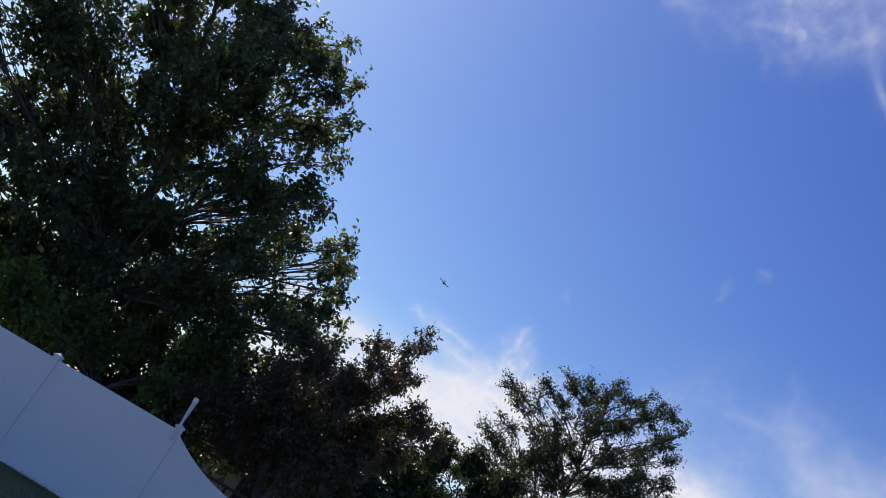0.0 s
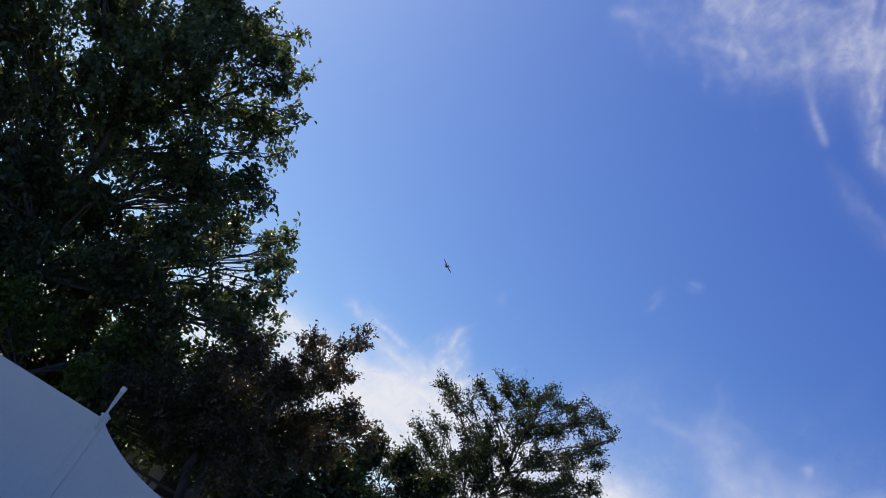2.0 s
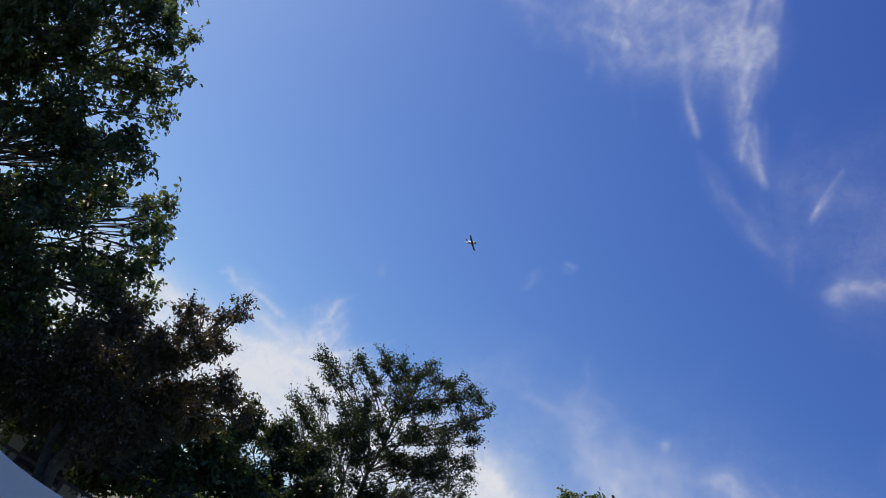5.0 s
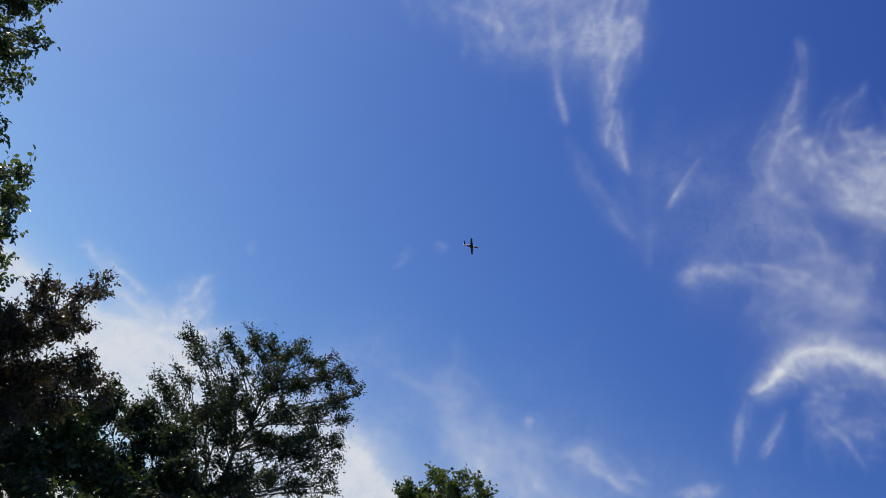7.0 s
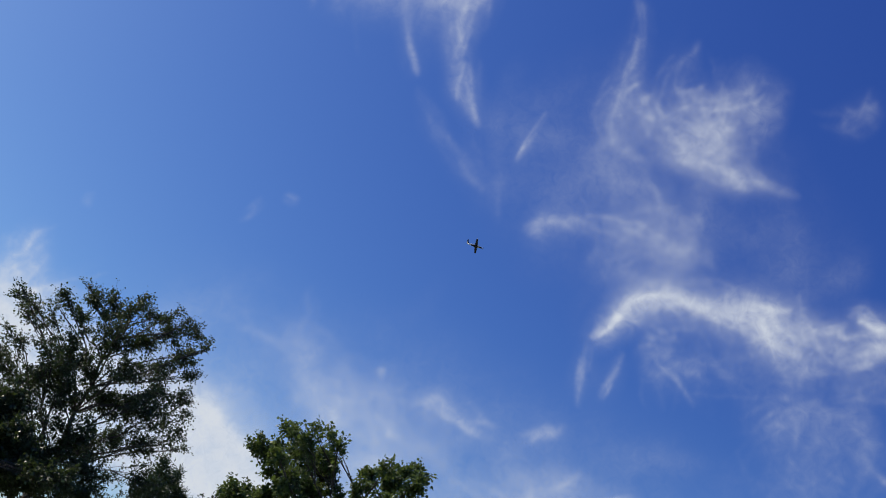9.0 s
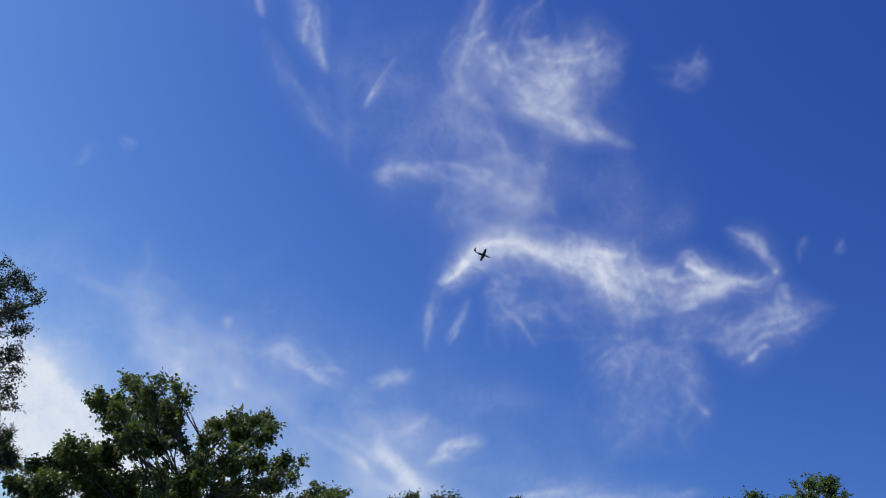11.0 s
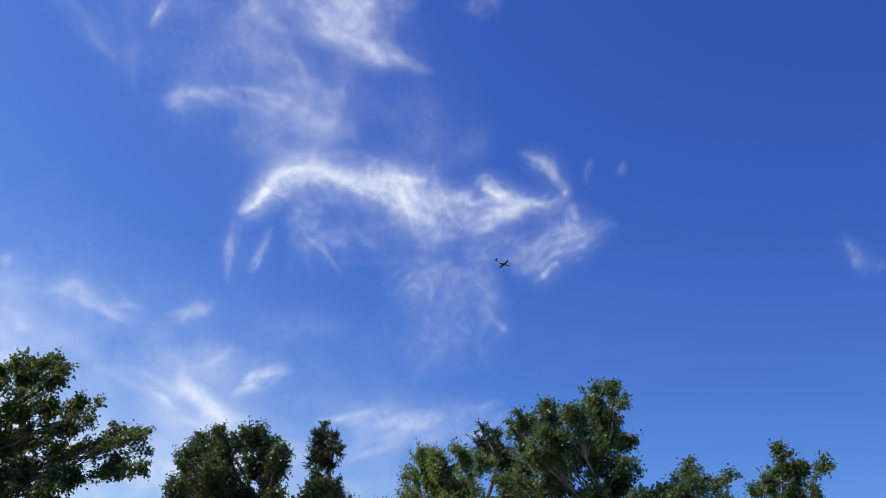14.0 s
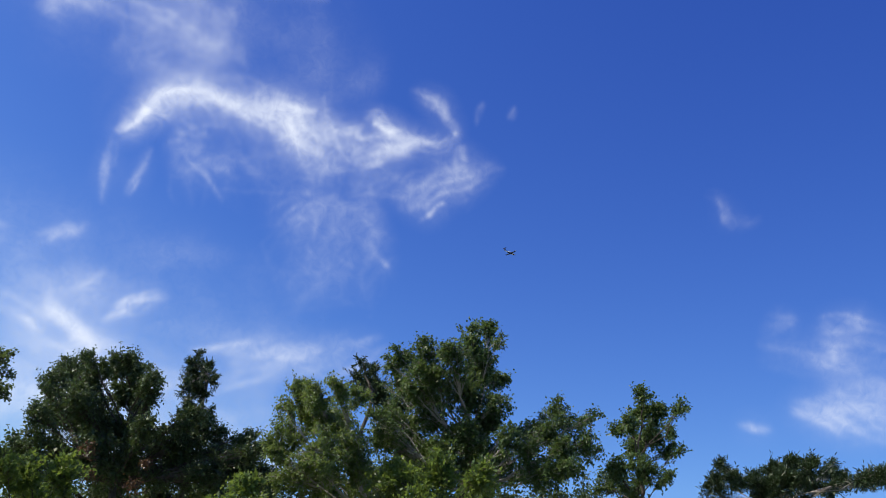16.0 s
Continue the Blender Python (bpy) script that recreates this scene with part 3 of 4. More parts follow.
cloud("short thin dash of cirrus", [
    [(33.8, 34.7, 0.06), (34.1, 36.4, 0.16), (34.7, 38.4, 0.06)],
], 0.24, threads=18, bend_deg=0.06)
cloud("soft comma-shaped streak of cirrus", [
    [(36.7, 30.4, 0.20), (37.4, 31.4, 0.34), (39.1, 32.3, 0.34), (41.1, 32.9, 0.34), (43.6, 33.2, 0.48), (46.3, 33.0, 0.61), (49.1, 32.3, 0.48)],
], 0.24, threads=36, bend_deg=0.18, soft=1.4, comb=(0.5, -0.9))
cloud("thin ragged haze under the comma of cirrus", [
    [(41.7, 32.4, 1.02), (44.6, 31.6, 1.36), (47.7, 31.3, 1.36), (50.6, 31.5, 0.85)],
    [(39.2, 37.4, 1.19), (42.7, 35.6, 1.53), (46.2, 34.6, 1.36), (49.5, 33.8, 0.85)],
], 0.17, threads=40, soft=1.8, bend_deg=0.3)
cloud("long combed streaks of cirrus", [
    [(16.1, 45.7, 0.17), (17.6, 44.0, 0.20), (20.2, 40.9, 0.20), (22.5, 38.4, 0.17), (24.0, 37.0, 0.07)],
    [(23.7, 47.7, 0.70), (24.3, 45.8, 0.64), (24.9, 42.3, 0.70), (26.0, 39.4, 0.58), (28.0, 37.5, 0.43), (30.0, 35.8, 0.14)],
], 0.33, threads=44, bend_deg=0.12, soft=1.2)
cloud("broad thin veil of high cirrus", [
    [(4.9, 39.5, 0.51), (10.0, 41.0, 1.02), (15.1, 41.8, 1.43), (19.8, 42.2, 1.53), (23.8, 42.7, 1.36), (25.6, 44.2, 0.68)],
    [(10.1, 42.9, 1.36), (16.4, 44.8, 1.70), (22.9, 46.2, 1.53)],
], 0.4, threads=40, bend_deg=0.3, soft=2.0, comb=(0.3, -0.8))
cloud("thin falling threads of cirrus", [
    [(23.8, 36.9, 0.34), (26.8, 34.9, 0.48), (30.1, 33.3, 0.48), (32.4, 32.2, 0.27)],
    [(32.2, 34.9, 0.27), (33.2, 32.9, 0.41), (34.6, 30.5, 0.27)],
    [(29.4, 35.5, 0.27), (31.1, 33.7, 0.34), (32.4, 32.6, 0.20)],
], 0.08, bend_deg=0.15, soft=1.8)
cloud("bright white band of cirrus, frayed along its lower side", [
    [(43.5, 25.8, 0.30), (44.5, 27.1, 0.51), (45.3, 28.6, 0.72), (47.0, 29.5, 0.72), (49.4, 29.6, 0.64), (52.0, 29.6, 0.94), (54.2, 29.6, 1.06), (56.0, 29.1, 1.15), (57.8, 28.7, 1.06), (60.0, 28.5, 0.68), (61.9, 29.2, 0.55), (63.9, 29.6, 0.30)],
    [(44.8, 28.3, 0.27), (47.0, 29.5, 0.41), (50.2, 29.6, 0.34), (53.3, 29.5, 0.41), (56.5, 28.9, 0.48)],
    [(51.7, 30.6, 0.24), (53.5, 30.5, 0.34), (55.6, 30.1, 0.20)],
], 1.25, threads=46, bend_deg=0.1, soft=1.2, spread=0.85, comb=(-0.3, -0.5))
cloud("ragged white end of the cirrus band", [
    [(56.4, 29.3, 0.20), (57.6, 29.6, 0.31), (58.9, 29.7, 0.31), (60.0, 30.3, 0.14)],
    [(59.7, 30.7, 0.24), (60.7, 31.0, 0.41), (61.9, 30.5, 0.41), (63.2, 30.1, 0.31), (64.3, 29.9, 0.17)],
    [(61.9, 29.2, 0.27), (63.9, 29.7, 0.31), (65.5, 29.7, 0.27), (66.9, 30.7, 0.17)],
], 0.7, threads=30, bend_deg=0.14, soft=1.1)
cloud("curled white wisp of cirrus", [
    [(62.7, 33.0, 0.14), (64.2, 32.9, 0.37), (65.3, 32.4, 0.37), (65.8, 31.5, 0.24), (66.9, 30.8, 0.24), (66.2, 30.0, 0.14)],
], 0.33, threads=24, bend_deg=0.14, soft=1.2)
cloud("two faint specks of cirrus", [
    [(68.6, 33.1, 0.10), (68.4, 32.2, 0.17), (68.3, 31.4, 0.10)],
    [(70.9, 33.1, 0.10), (70.8, 32.2, 0.14)],
], 0.06, threads=14, bend_deg=0.06, soft=1.3)
cloud("torn tail of cirrus under the bright band", [
    [(70.8, 28.9, 0.10), (69.1, 28.4, 0.41), (67.7, 28.1, 0.68), (65.8, 27.5, 0.61), (64.4, 26.3, 0.75), (63.8, 25.0, 0.61)],
    [(67.9, 28.4, 0.41), (67.4, 29.5, 0.31), (67.9, 30.1, 0.17)],
    [(64.3, 27.3, 0.41), (61.5, 26.7, 0.41), (59.9, 26.7, 0.27)],
], 0.34, threads=60, bend_deg=0.18, soft=1.3, spread=1.35)
cloud("faint hanging veil of thin cirrus", [
    [(63.0, 25.3, 1.19), (60.9, 23.9, 1.36), (59.4, 21.0, 1.22), (57.1, 18.8, 0.61)],
    [(58.4, 26.0, 0.85), (56.3, 24.3, 0.85), (54.4, 23.0, 0.48)],
    [(47.0, 26.3, 0.85), (49.8, 26.6, 0.95), (53.7, 26.3, 0.95), (58.3, 26.4, 0.68)],
    [(56.5, 23.5, 0.85), (58.0, 22.2, 0.85), (61.4, 21.0, 0.61)],
], 0.17, threads=60, bend_deg=0.25, soft=1.3, spread=1.5, comb=(-0.5, -1.0))
cloud("two thin hanging streaks of cirrus", [
    [(43.4, 25.5, 0.14), (43.6, 24.2, 0.17), (43.8, 22.9, 0.17), (44.0, 21.2, 0.10)],
    [(46.0, 25.4, 0.12), (45.6, 23.8, 0.19), (45.3, 22.0, 0.10)],
], 0.2, threads=24, bend_deg=0.08, soft=1.2)
cloud("slanting feathers of cirrus", [
    [(33.1, 17.6, 0.14), (34.6, 18.6, 0.41), (36.1, 18.1, 0.51), (37.8, 17.7, 0.48), (39.5, 17.6, 0.24)],
    [(40.8, 17.8, 0.17), (42.8, 19.0, 0.31), (43.7, 20.0, 0.10)],
    [(37.3, 14.4, 0.20), (39.5, 13.9, 0.34), (41.6, 13.4, 0.41), (43.4, 13.0, 0.27)],
    [(43.0, 15.3, 0.14), (44.6, 16.4, 0.24), (45.7, 17.4, 0.10)],
], 0.3, threads=30, bend_deg=0.16, soft=1.5)
cloud("bright short rib of cirrus", [
    [(46.2, 14.3, 0.13), (47.4, 15.6, 0.26), (48.4, 16.3, 0.23), (49.8, 16.8, 0.08)],
], 0.55, threads=26, bend_deg=0.07, soft=1.2)
cloud("low hazy sheet of cirrus over the trees", [
    [(26.9, 14.8, 1.19), (29.2, 14.3, 1.16), (31.6, 15.3, 0.95), (34.2, 15.1, 0.75), (37.4, 14.6, 0.41)],
    [(23.2, 19.0, 0.68), (25.1, 18.0, 0.88), (27.9, 17.3, 0.88), (31.0, 16.7, 0.61)],
    [(25.2, 16.2, 1.02), (27.8, 15.8, 1.02), (30.5, 16.1, 0.68)],
], 0.3, threads=40, bend_deg=0.25, soft=2.2)
cloud("low streaks of thin cirrus over the woods", [
    [(44.3, 12.0, 0.41), (46.0, 13.0, 0.48), (47.8, 12.9, 0.27)],
    [(54.4, 13.7, 0.34), (57.6, 14.8, 0.48), (60.4, 15.6, 0.44), (64.1, 16.9, 0.17)],
    [(51.6, 13.7, 0.20), (54.5, 14.7, 0.31), (56.8, 15.6, 0.14)],
    [(53.7, 11.9, 0.34), (56.4, 13.4, 0.41), (58.4, 14.6, 0.27)],
    [(40.9, 12.2, 0.48), (44.0, 11.6, 0.61), (47.8, 11.5, 0.68), (52.2, 11.9, 0.61)],
    [(58.6, 13.6, 0.41), (62.1, 14.5, 0.41), (64.8, 15.9, 0.20)],
], 0.36, threads=34, bend_deg=0.18, soft=1.6)
cloud("soft low band of thin cirrus", [
    [(19.9, 17.5, 0.61), (21.8, 17.9, 0.75), (24.1, 18.0, 0.31)],
    [(23.6, 21.7, 0.27), (24.4, 20.0, 0.31), (24.8, 18.6, 0.20)],
    [(27.8, 18.3, 0.75), (30.2, 17.0, 1.02), (33.1, 15.8, 1.16), (36.5, 15.6, 1.02)],
], 0.13, threads=30, soft=1.8)
cloud("tiny bright puff of cirrus", [
    [(30.7, 18.3, 0.14), (30.8, 18.8, 0.20), (30.8, 19.2, 0.10)],
], 0.18, threads=14, bend_deg=0.05)
cloud("pale ragged cirrus patches", [
    [(88.9, 20.0, 0.17), (90.3, 20.1, 0.37), (91.2, 20.6, 0.17)],
    [(92.1, 19.7, 0.31), (93.4, 19.7, 0.58), (94.7, 19.2, 0.51), (97.1, 18.7, 0.41)],
    [(88.7, 18.3, 0.41), (92.1, 18.0, 0.51), (94.0, 17.7, 0.44), (97.0, 17.4, 0.44)],
], 0.26, threads=44, bend_deg=0.12, soft=1.3, spread=1.2)
cloud("white wedge of low cirrus", [
    [(90.6, 15.1, 0.17), (92.6, 15.2, 0.44), (94.2, 14.8, 0.68), (96.8, 14.0, 0.75)],
    [(92.6, 16.3, 0.27), (94.5, 16.4, 0.48), (97.0, 16.0, 0.48)],
    [(87.6, 14.0, 0.10), (88.7, 13.9, 0.17), (89.7, 13.9, 0.10)],
], 0.45, threads=34, bend_deg=0.14, soft=1.5)
cloud("tiny puffs of cirrus", [
    [(84.6, 28.2, 0.17), (86.0, 27.9, 0.24), (86.6, 26.9, 0.31), (88.0, 26.4, 0.31), (89.3, 26.8, 0.31)],
    [(86.2, 26.7, 0.24), (86.9, 26.8, 0.17)],
], 0.1, threads=22, bend_deg=0.16, soft=1.4)
cloud("faint scrap of cirrus in the blue", [
    [(17.1, 23.3, 0.10), (17.7, 24.1, 0.24), (18.1, 25.5, 0.14)],
    [(19.1, 26.1, 0.17), (20.4, 26.3, 0.20)],
    [(8.1, 19.8, 0.27), (8.8, 20.0, 0.24)],
], 0.055, threads=16, bend_deg=0.08, soft=1.4)
cloud("bright white cloud bank low over the trees", [
    [(-9, 11.2, 0.7), (-3, 11.2, 0.5), (1, 11.1, 0.55), (5, 11.2, 0.7), (9, 11.6, 0.9), (14, 12.0, 1.0), (19.5, 12.3, 0.8), (22.5, 11.6, 0.7), (26, 10.6, 0.5)],
    [(-9, 9.6, 0.9), (0, 9.7, 0.9), (6, 9.8, 1.0), (13, 10.0, 1.1), (19, 10.3, 1.1), (24, 9.6, 1.0), (29, 8.8, 0.8)],
    [(-9, 7.6, 1.2), (0, 7.7, 1.2), (8, 7.8, 1.2), (17, 8.0, 1.3), (25, 7.5, 1.2), (31, 7.2, 0.8)],
], 3.2, spread=0.62, threads=46, soft=1.2, bend_deg=0.12, cell=0.16)
cloud("pale low cloud bank behind the far trees", [
    [(24, 8.5, 2), (32, 8.5, 2.5), (41, 8.6, 2.3), (50, 8.6, 2), (60, 9, 1)],
], 0.9, soft=2.2, cell=0.16)
cloud("fluffy white edge over the cloud bank", [
    [(4.7, 11.4, 0.6), (5.9, 13.0, 0.8), (6.8, 14.6, 0.8), (7.4, 15.8, 0.6), (8.1, 16.7, 0.25)],
    [(-0.9, 14.7, 0.15), (2.1, 13.8, 0.35), (4.6, 13.1, 0.5), (7.7, 12.6, 0.5)],
    [(6.4, 12.6, 0.8), (8.4, 13.6, 0.9), (10.6, 13.5, 0.8), (13.0, 13.0, 0.7)],
], 0.9, comb=(0.4, 0.9))
cloud("very thin wide veil of cirrus", [
    [(30, 38, 2.5), (38, 36, 4), (46, 35, 4.5), (54, 33, 3), (60, 31, 1.5)],
], 0.1, soft=2.4, cell=0.26)
cloud("very thin low sheet of cirrus", [
    [(16, 13.5, 2.5), (24, 14.5, 3), (34, 15.2, 3.8), (46, 15, 3.5), (58, 14, 2)],
], 0.22, soft=2.4, cell=0.26)

# ---- trees ----
tree("maple_tree", "tall dark-green maple with dense leafy boughs, behind the fence", [(-12.5, 23.9, 2.16), (-17.3, 24.6, 3.53), (-11.3, 20.3, 2.36), (-19.3, 21.3, 4.21), (-12.1, 16.3, 3.25), (-6, 14.9, 1.76), (-5.2, 11.3, 2.19), (-10.2, 11, 3.97), (-22.9, 20.3, 4.46), (-19, 15, 4.55), (-26, 16.1, 4.36), (-22, 10.7, 4.77), (-15.5, 10.1, 4.23), (-19.2, 5.1, 4.07), (-9, 6.6, 3.21), (-15.1, 5.3, 3.82), (-26.9, 11.1, 3.95), (-23.7, 5.2, 3.95), (-19.9, 27.8, 2.42), (-25.9, 24, 4.37), (-30.7, 19.7, 4.2), (-31.6, 11.2, 4.41), (-28.4, 5.8, 4.77), (-36, 16, 4.5)] + [(-32, 26, 4), (-24, 29, 3.5), (-36, 8, 4.5), (-7, 9.5, 2.3), (-5, 8.8, 1.7), (-8, 8, 2.2), (-15.7, 19.5, 2.86), (-14.2, 16.2, 2.69), (-9.7, 17, 1.64), (-22.7, 14.4, 3.42), (-28.9, 15.3, 3.1), (-19.7, 18.4, 3.15), (-9.8, 14.3, 2.18), (-12.1, 8.1, 3.2), (-18, 8.4, 3.46), (-14.8, 25, 2.14), (-24.2, 9, 3.34), (-30, 17.8, 3.25), (-21.9, 24.6, 3.45), (-4.2, 12.9, 1.22), (-3.1, 11.1, 1.09), (-4.6, 14.4, 0.95), (-5.2, 15.9, 0.88), (-2.6, 9.2, 1.36)] + [(-4.5, 9.2, 2.04), (-11.2, 24.4, 0.88), (-9.9, 22.2, 0.95), (-9.2, 20.2, 0.88), (-9.1, 17.4, 1.02), (-16.2, 21.4, 1.53), (-13.5, 20.3, 1.36), (-16.5, 17.7, 1.53), (-11, 18.9, 1.19), (-12.3, 16.2, 1.53), (-8.7, 16.9, 1.19), (-15.9, 14.1, 1.53), (-6, 14.3, 1.36), (-8.8, 13.3, 1.53), (-20.3, 19.6, 1.36), (-13.4, 24.4, 1.02), (-13.4, 26.2, 0.68), (-18.7, 11.5, 1.63), (-16.6, 10.9, 1.43), (-18, 9, 1.63), (-17.5, 13.8, 1.43), (-10.8, 12.9, 1.43), (-8.3, 14.2, 1.22), (-11, 15, 1.22)],
     24.0, 11, MAPLE_LEAF, BARK, -17.0, 0.34, leaf_len=0.16, leaf_w=0.105, cover=2.2, spray=0.42, slim=0.32, per=9, fit=1.08, broad=True, droop=0.16, rise=0.1)
tree("plum_tree", "dark purple-brown leaved plum tree with a forked trunk, behind the fence", [(2, 13.5, 0.48), (2.4, 12.4, 0.61), (1.5, 11.7, 0.68), (1.8, 10.6, 0.82), (2.8, 10.4, 0.68), (4, 9.2, 0.75), (0.3, 11.5, 0.48), (-0.4, 11, 0.68), (5.5, 8, 0.85), (6.4, 7.5, 0.68), (1.2, 9.6, 1.19), (-0.5, 10.2, 1.02), (-0.6, 7.9, 2.72), (-3.1, 5.2, 3.05), (-6.1, 3.5, 2.66), (-8.9, 2.6, 1.93), (1.7, 5.5, 3.05), (4.1, 6.1, 1.98), (4.2, 8.1, 1.27), (-0, 2.9, 2.67), (-2.8, 1.4, 1.76), (-3.2, 8.1, 2.17), (-5.6, 1.4, 1.58)],
     20.5, 12, PLUM_LEAF, BARK, -1.3, 0.16, leaf_len=0.10, leaf_w=0.055, cover=3.8, spray=0.28, stems=3, fit=1.06)
tree("young_maple", "bright-green leafy sapling in the shade behind the fence", [(-14.2, 2.6, 1.89), (-9.7, 5.2, 1.95), (-17.7, 2.4, 2.7), (-10.5, 2.1, 1.57), (-21.0, 2.3, 2.98), (-10.1, 3.9, 2.11)],
     21.5, 13, FRESH_LEAF, BARK, -14.5, 0.1, leaf_len=0.16, leaf_w=0.10, cover=4, spray=0.32, stems=2)
tree("hedge_maple", "dark dense foliage of a broad low tree behind the fence", [(-31, 3, 3.2), (-26, 2.5, 3.2), (-22, 4, 3), (-18, 2.5, 2.8), (-14, 4.5, 2.8), (-10.5, 3.5, 2.4), (-7.5, 5, 2.4), (-4, 6.5, 2.4), (1, 3.5, 2), (3.5, 3, 2), (-12, 8, 2.6), (5.5, 2.5, 2), (-5.5, 3, 2.2), (-3, 3.8, 2), (-1, 5, 2), (3, 5.5, 2), (6, 4.8, 2), (8.5, 3.6, 2), (11.5, 3.5, 2), (4.5, 1, 2), (8, 1, 2), (-16, 1.5, 2), (-12.5, 1.2, 2), (-20, 1, 2.2), (-24, 1, 2.2), (-9, 1.5, 1.8), (2, 1.2, 1.9), (-1, 1.6, 1.9), (6.5, 2.6, 1.8), (3.4, 0.4, 1.6), (0.6, 0.2, 1.6)],
     26.0, 23, DARK_LEAF, BARK, -12.0, 0.22, leaf_len=0.2, leaf_w=0.13, cover=5.5, spray=0.4, stems=2, fit=1.1)
tree("wood_edge_oak", "dark oak in the shade of the wood edge", [(43.5, 6, 1.8), (46, 4, 2), (49, 4.5, 2), (52, 4.5, 2), (55, 5.2, 2), (58, 6, 1.7), (57.5, 4, 2)],
     49.0, 24, DARK_LEAF, BARK, 51.0, 0.26, leaf_len=0.22, leaf_w=0.15, cover=4.0, spray=0.45, fit=1.1)
tree("wood_edge_oak", "green oak in the second row of the woods", [(61, 6, 2), (64.5, 7, 2), (67, 9.5, 2), (69, 7, 2.2), (73, 7.5, 2), (76, 8, 1.6), (79, 8.3, 1.4), (66, 12.5, 1.6), (82, 8, 1.5)],
     47.0, 25, DARK_LEAF, BARK, 70.0, 0.26, leaf_len=0.22, leaf_w=0.15, cover=4.0, spray=0.45, fit=1.1)
tree("leafy_tree", "small dense green tree between two taller ones", [(8.6, 7.3, 1.79), (6.6, 7.5, 1.37), (10.5, 6.8, 1.42), (6.1, 5.2, 1.96), (9.5, 4.5, 1.9), (12.5, 4.8, 1.9), (15.5, 4.4, 1.6), (11.1, 7.3, 1.02), (12.5, 6.2, 1.43), (14.2, 5.2, 1.53), (13.6, 3.9, 1.63), (16.1, 4.9, 1.09), (17.3, 4.6, 0.95)],
     27.0, 14, CRAB_LEAF, BARK, 8.0, 0.12, leaf_len=0.12, leaf_w=0.08, cover=7, spray=0.28)
tree("crabapple_tree", "open-crowned crabapple tree with spreading dark limbs", [(8.5, 13.1, 0.61), (9.4, 12.4, 0.75), (9.3, 11.1, 0.85), (10.8, 11.5, 0.85), (8.7, 9.9, 0.85), (8.7, 8.6, 1.02), (9.9, 9.4, 1.09), (11.5, 10.3, 1.19), (10.7, 14.4, 0.75), (11.2, 15.5, 0.51), (12.1, 15, 0.85), (13.4, 15, 1.02), (13.8, 13.6, 1.29), (12.1, 13.5, 0.85), (14.6, 15.3, 0.95), (14.4, 16.4, 0.51), (15.9, 16, 0.85), (16.7, 16.4, 0.61), (16.1, 14.1, 1.29), (17.2, 15.1, 0.95), (17.9, 16.6, 0.48), (18.6, 15.8, 0.75), (19.7, 15.5, 0.54), (18.9, 14.3, 1.02), (19.7, 13.6, 0.68), (17.6, 12.8, 1.19), (15.8, 12.3, 1.29), (13.9, 11.2, 1.29), (13.3, 9.3, 1.36)] + [(15.9, 9.9, 1.43), (18.1, 11.1, 1.43), (19.9, 11.7, 1.02), (11.5, 8.2, 1.36), (9.7, 7.6, 1.02), (12.2, 11.9, 0.95), (15.7, 7.3, 1.92), (10.8, 6.9, 1.38), (13.2, 5.5, 1.7), (17.5, 5.5, 1.8), (20, 6.6, 1.2), (10.5, 13, 0.68), (12.5, 10.4, 1.19), (11.2, 9.3, 1.02), (8.6, 7.4, 0.75), (17.3, 10.4, 1.19), (19.1, 10.5, 1.12), (20.5, 10, 0.88), (21.2, 9.4, 0.54), (19.3, 8.7, 1.02), (17.2, 8.5, 1.19), (19, 12, 0.88), (16.3, 7, 1.19), (8.2, 13.6, 0.34), (9.2, 13.2, 0.48), (10.4, 13.7, 0.31), (19.8, 15.4, 0.37), (18.4, 16.3, 0.31), (12.5, 11, 1.02)],
     30.0, 15, CRAB_LEAF, BARK, 14.8, 0.16, leaf_len=0.09, leaf_w=0.068, cover=2.2, spray=0.36, per=8, stems=3, rise=0.35, fit=1.1, slim=0.5)
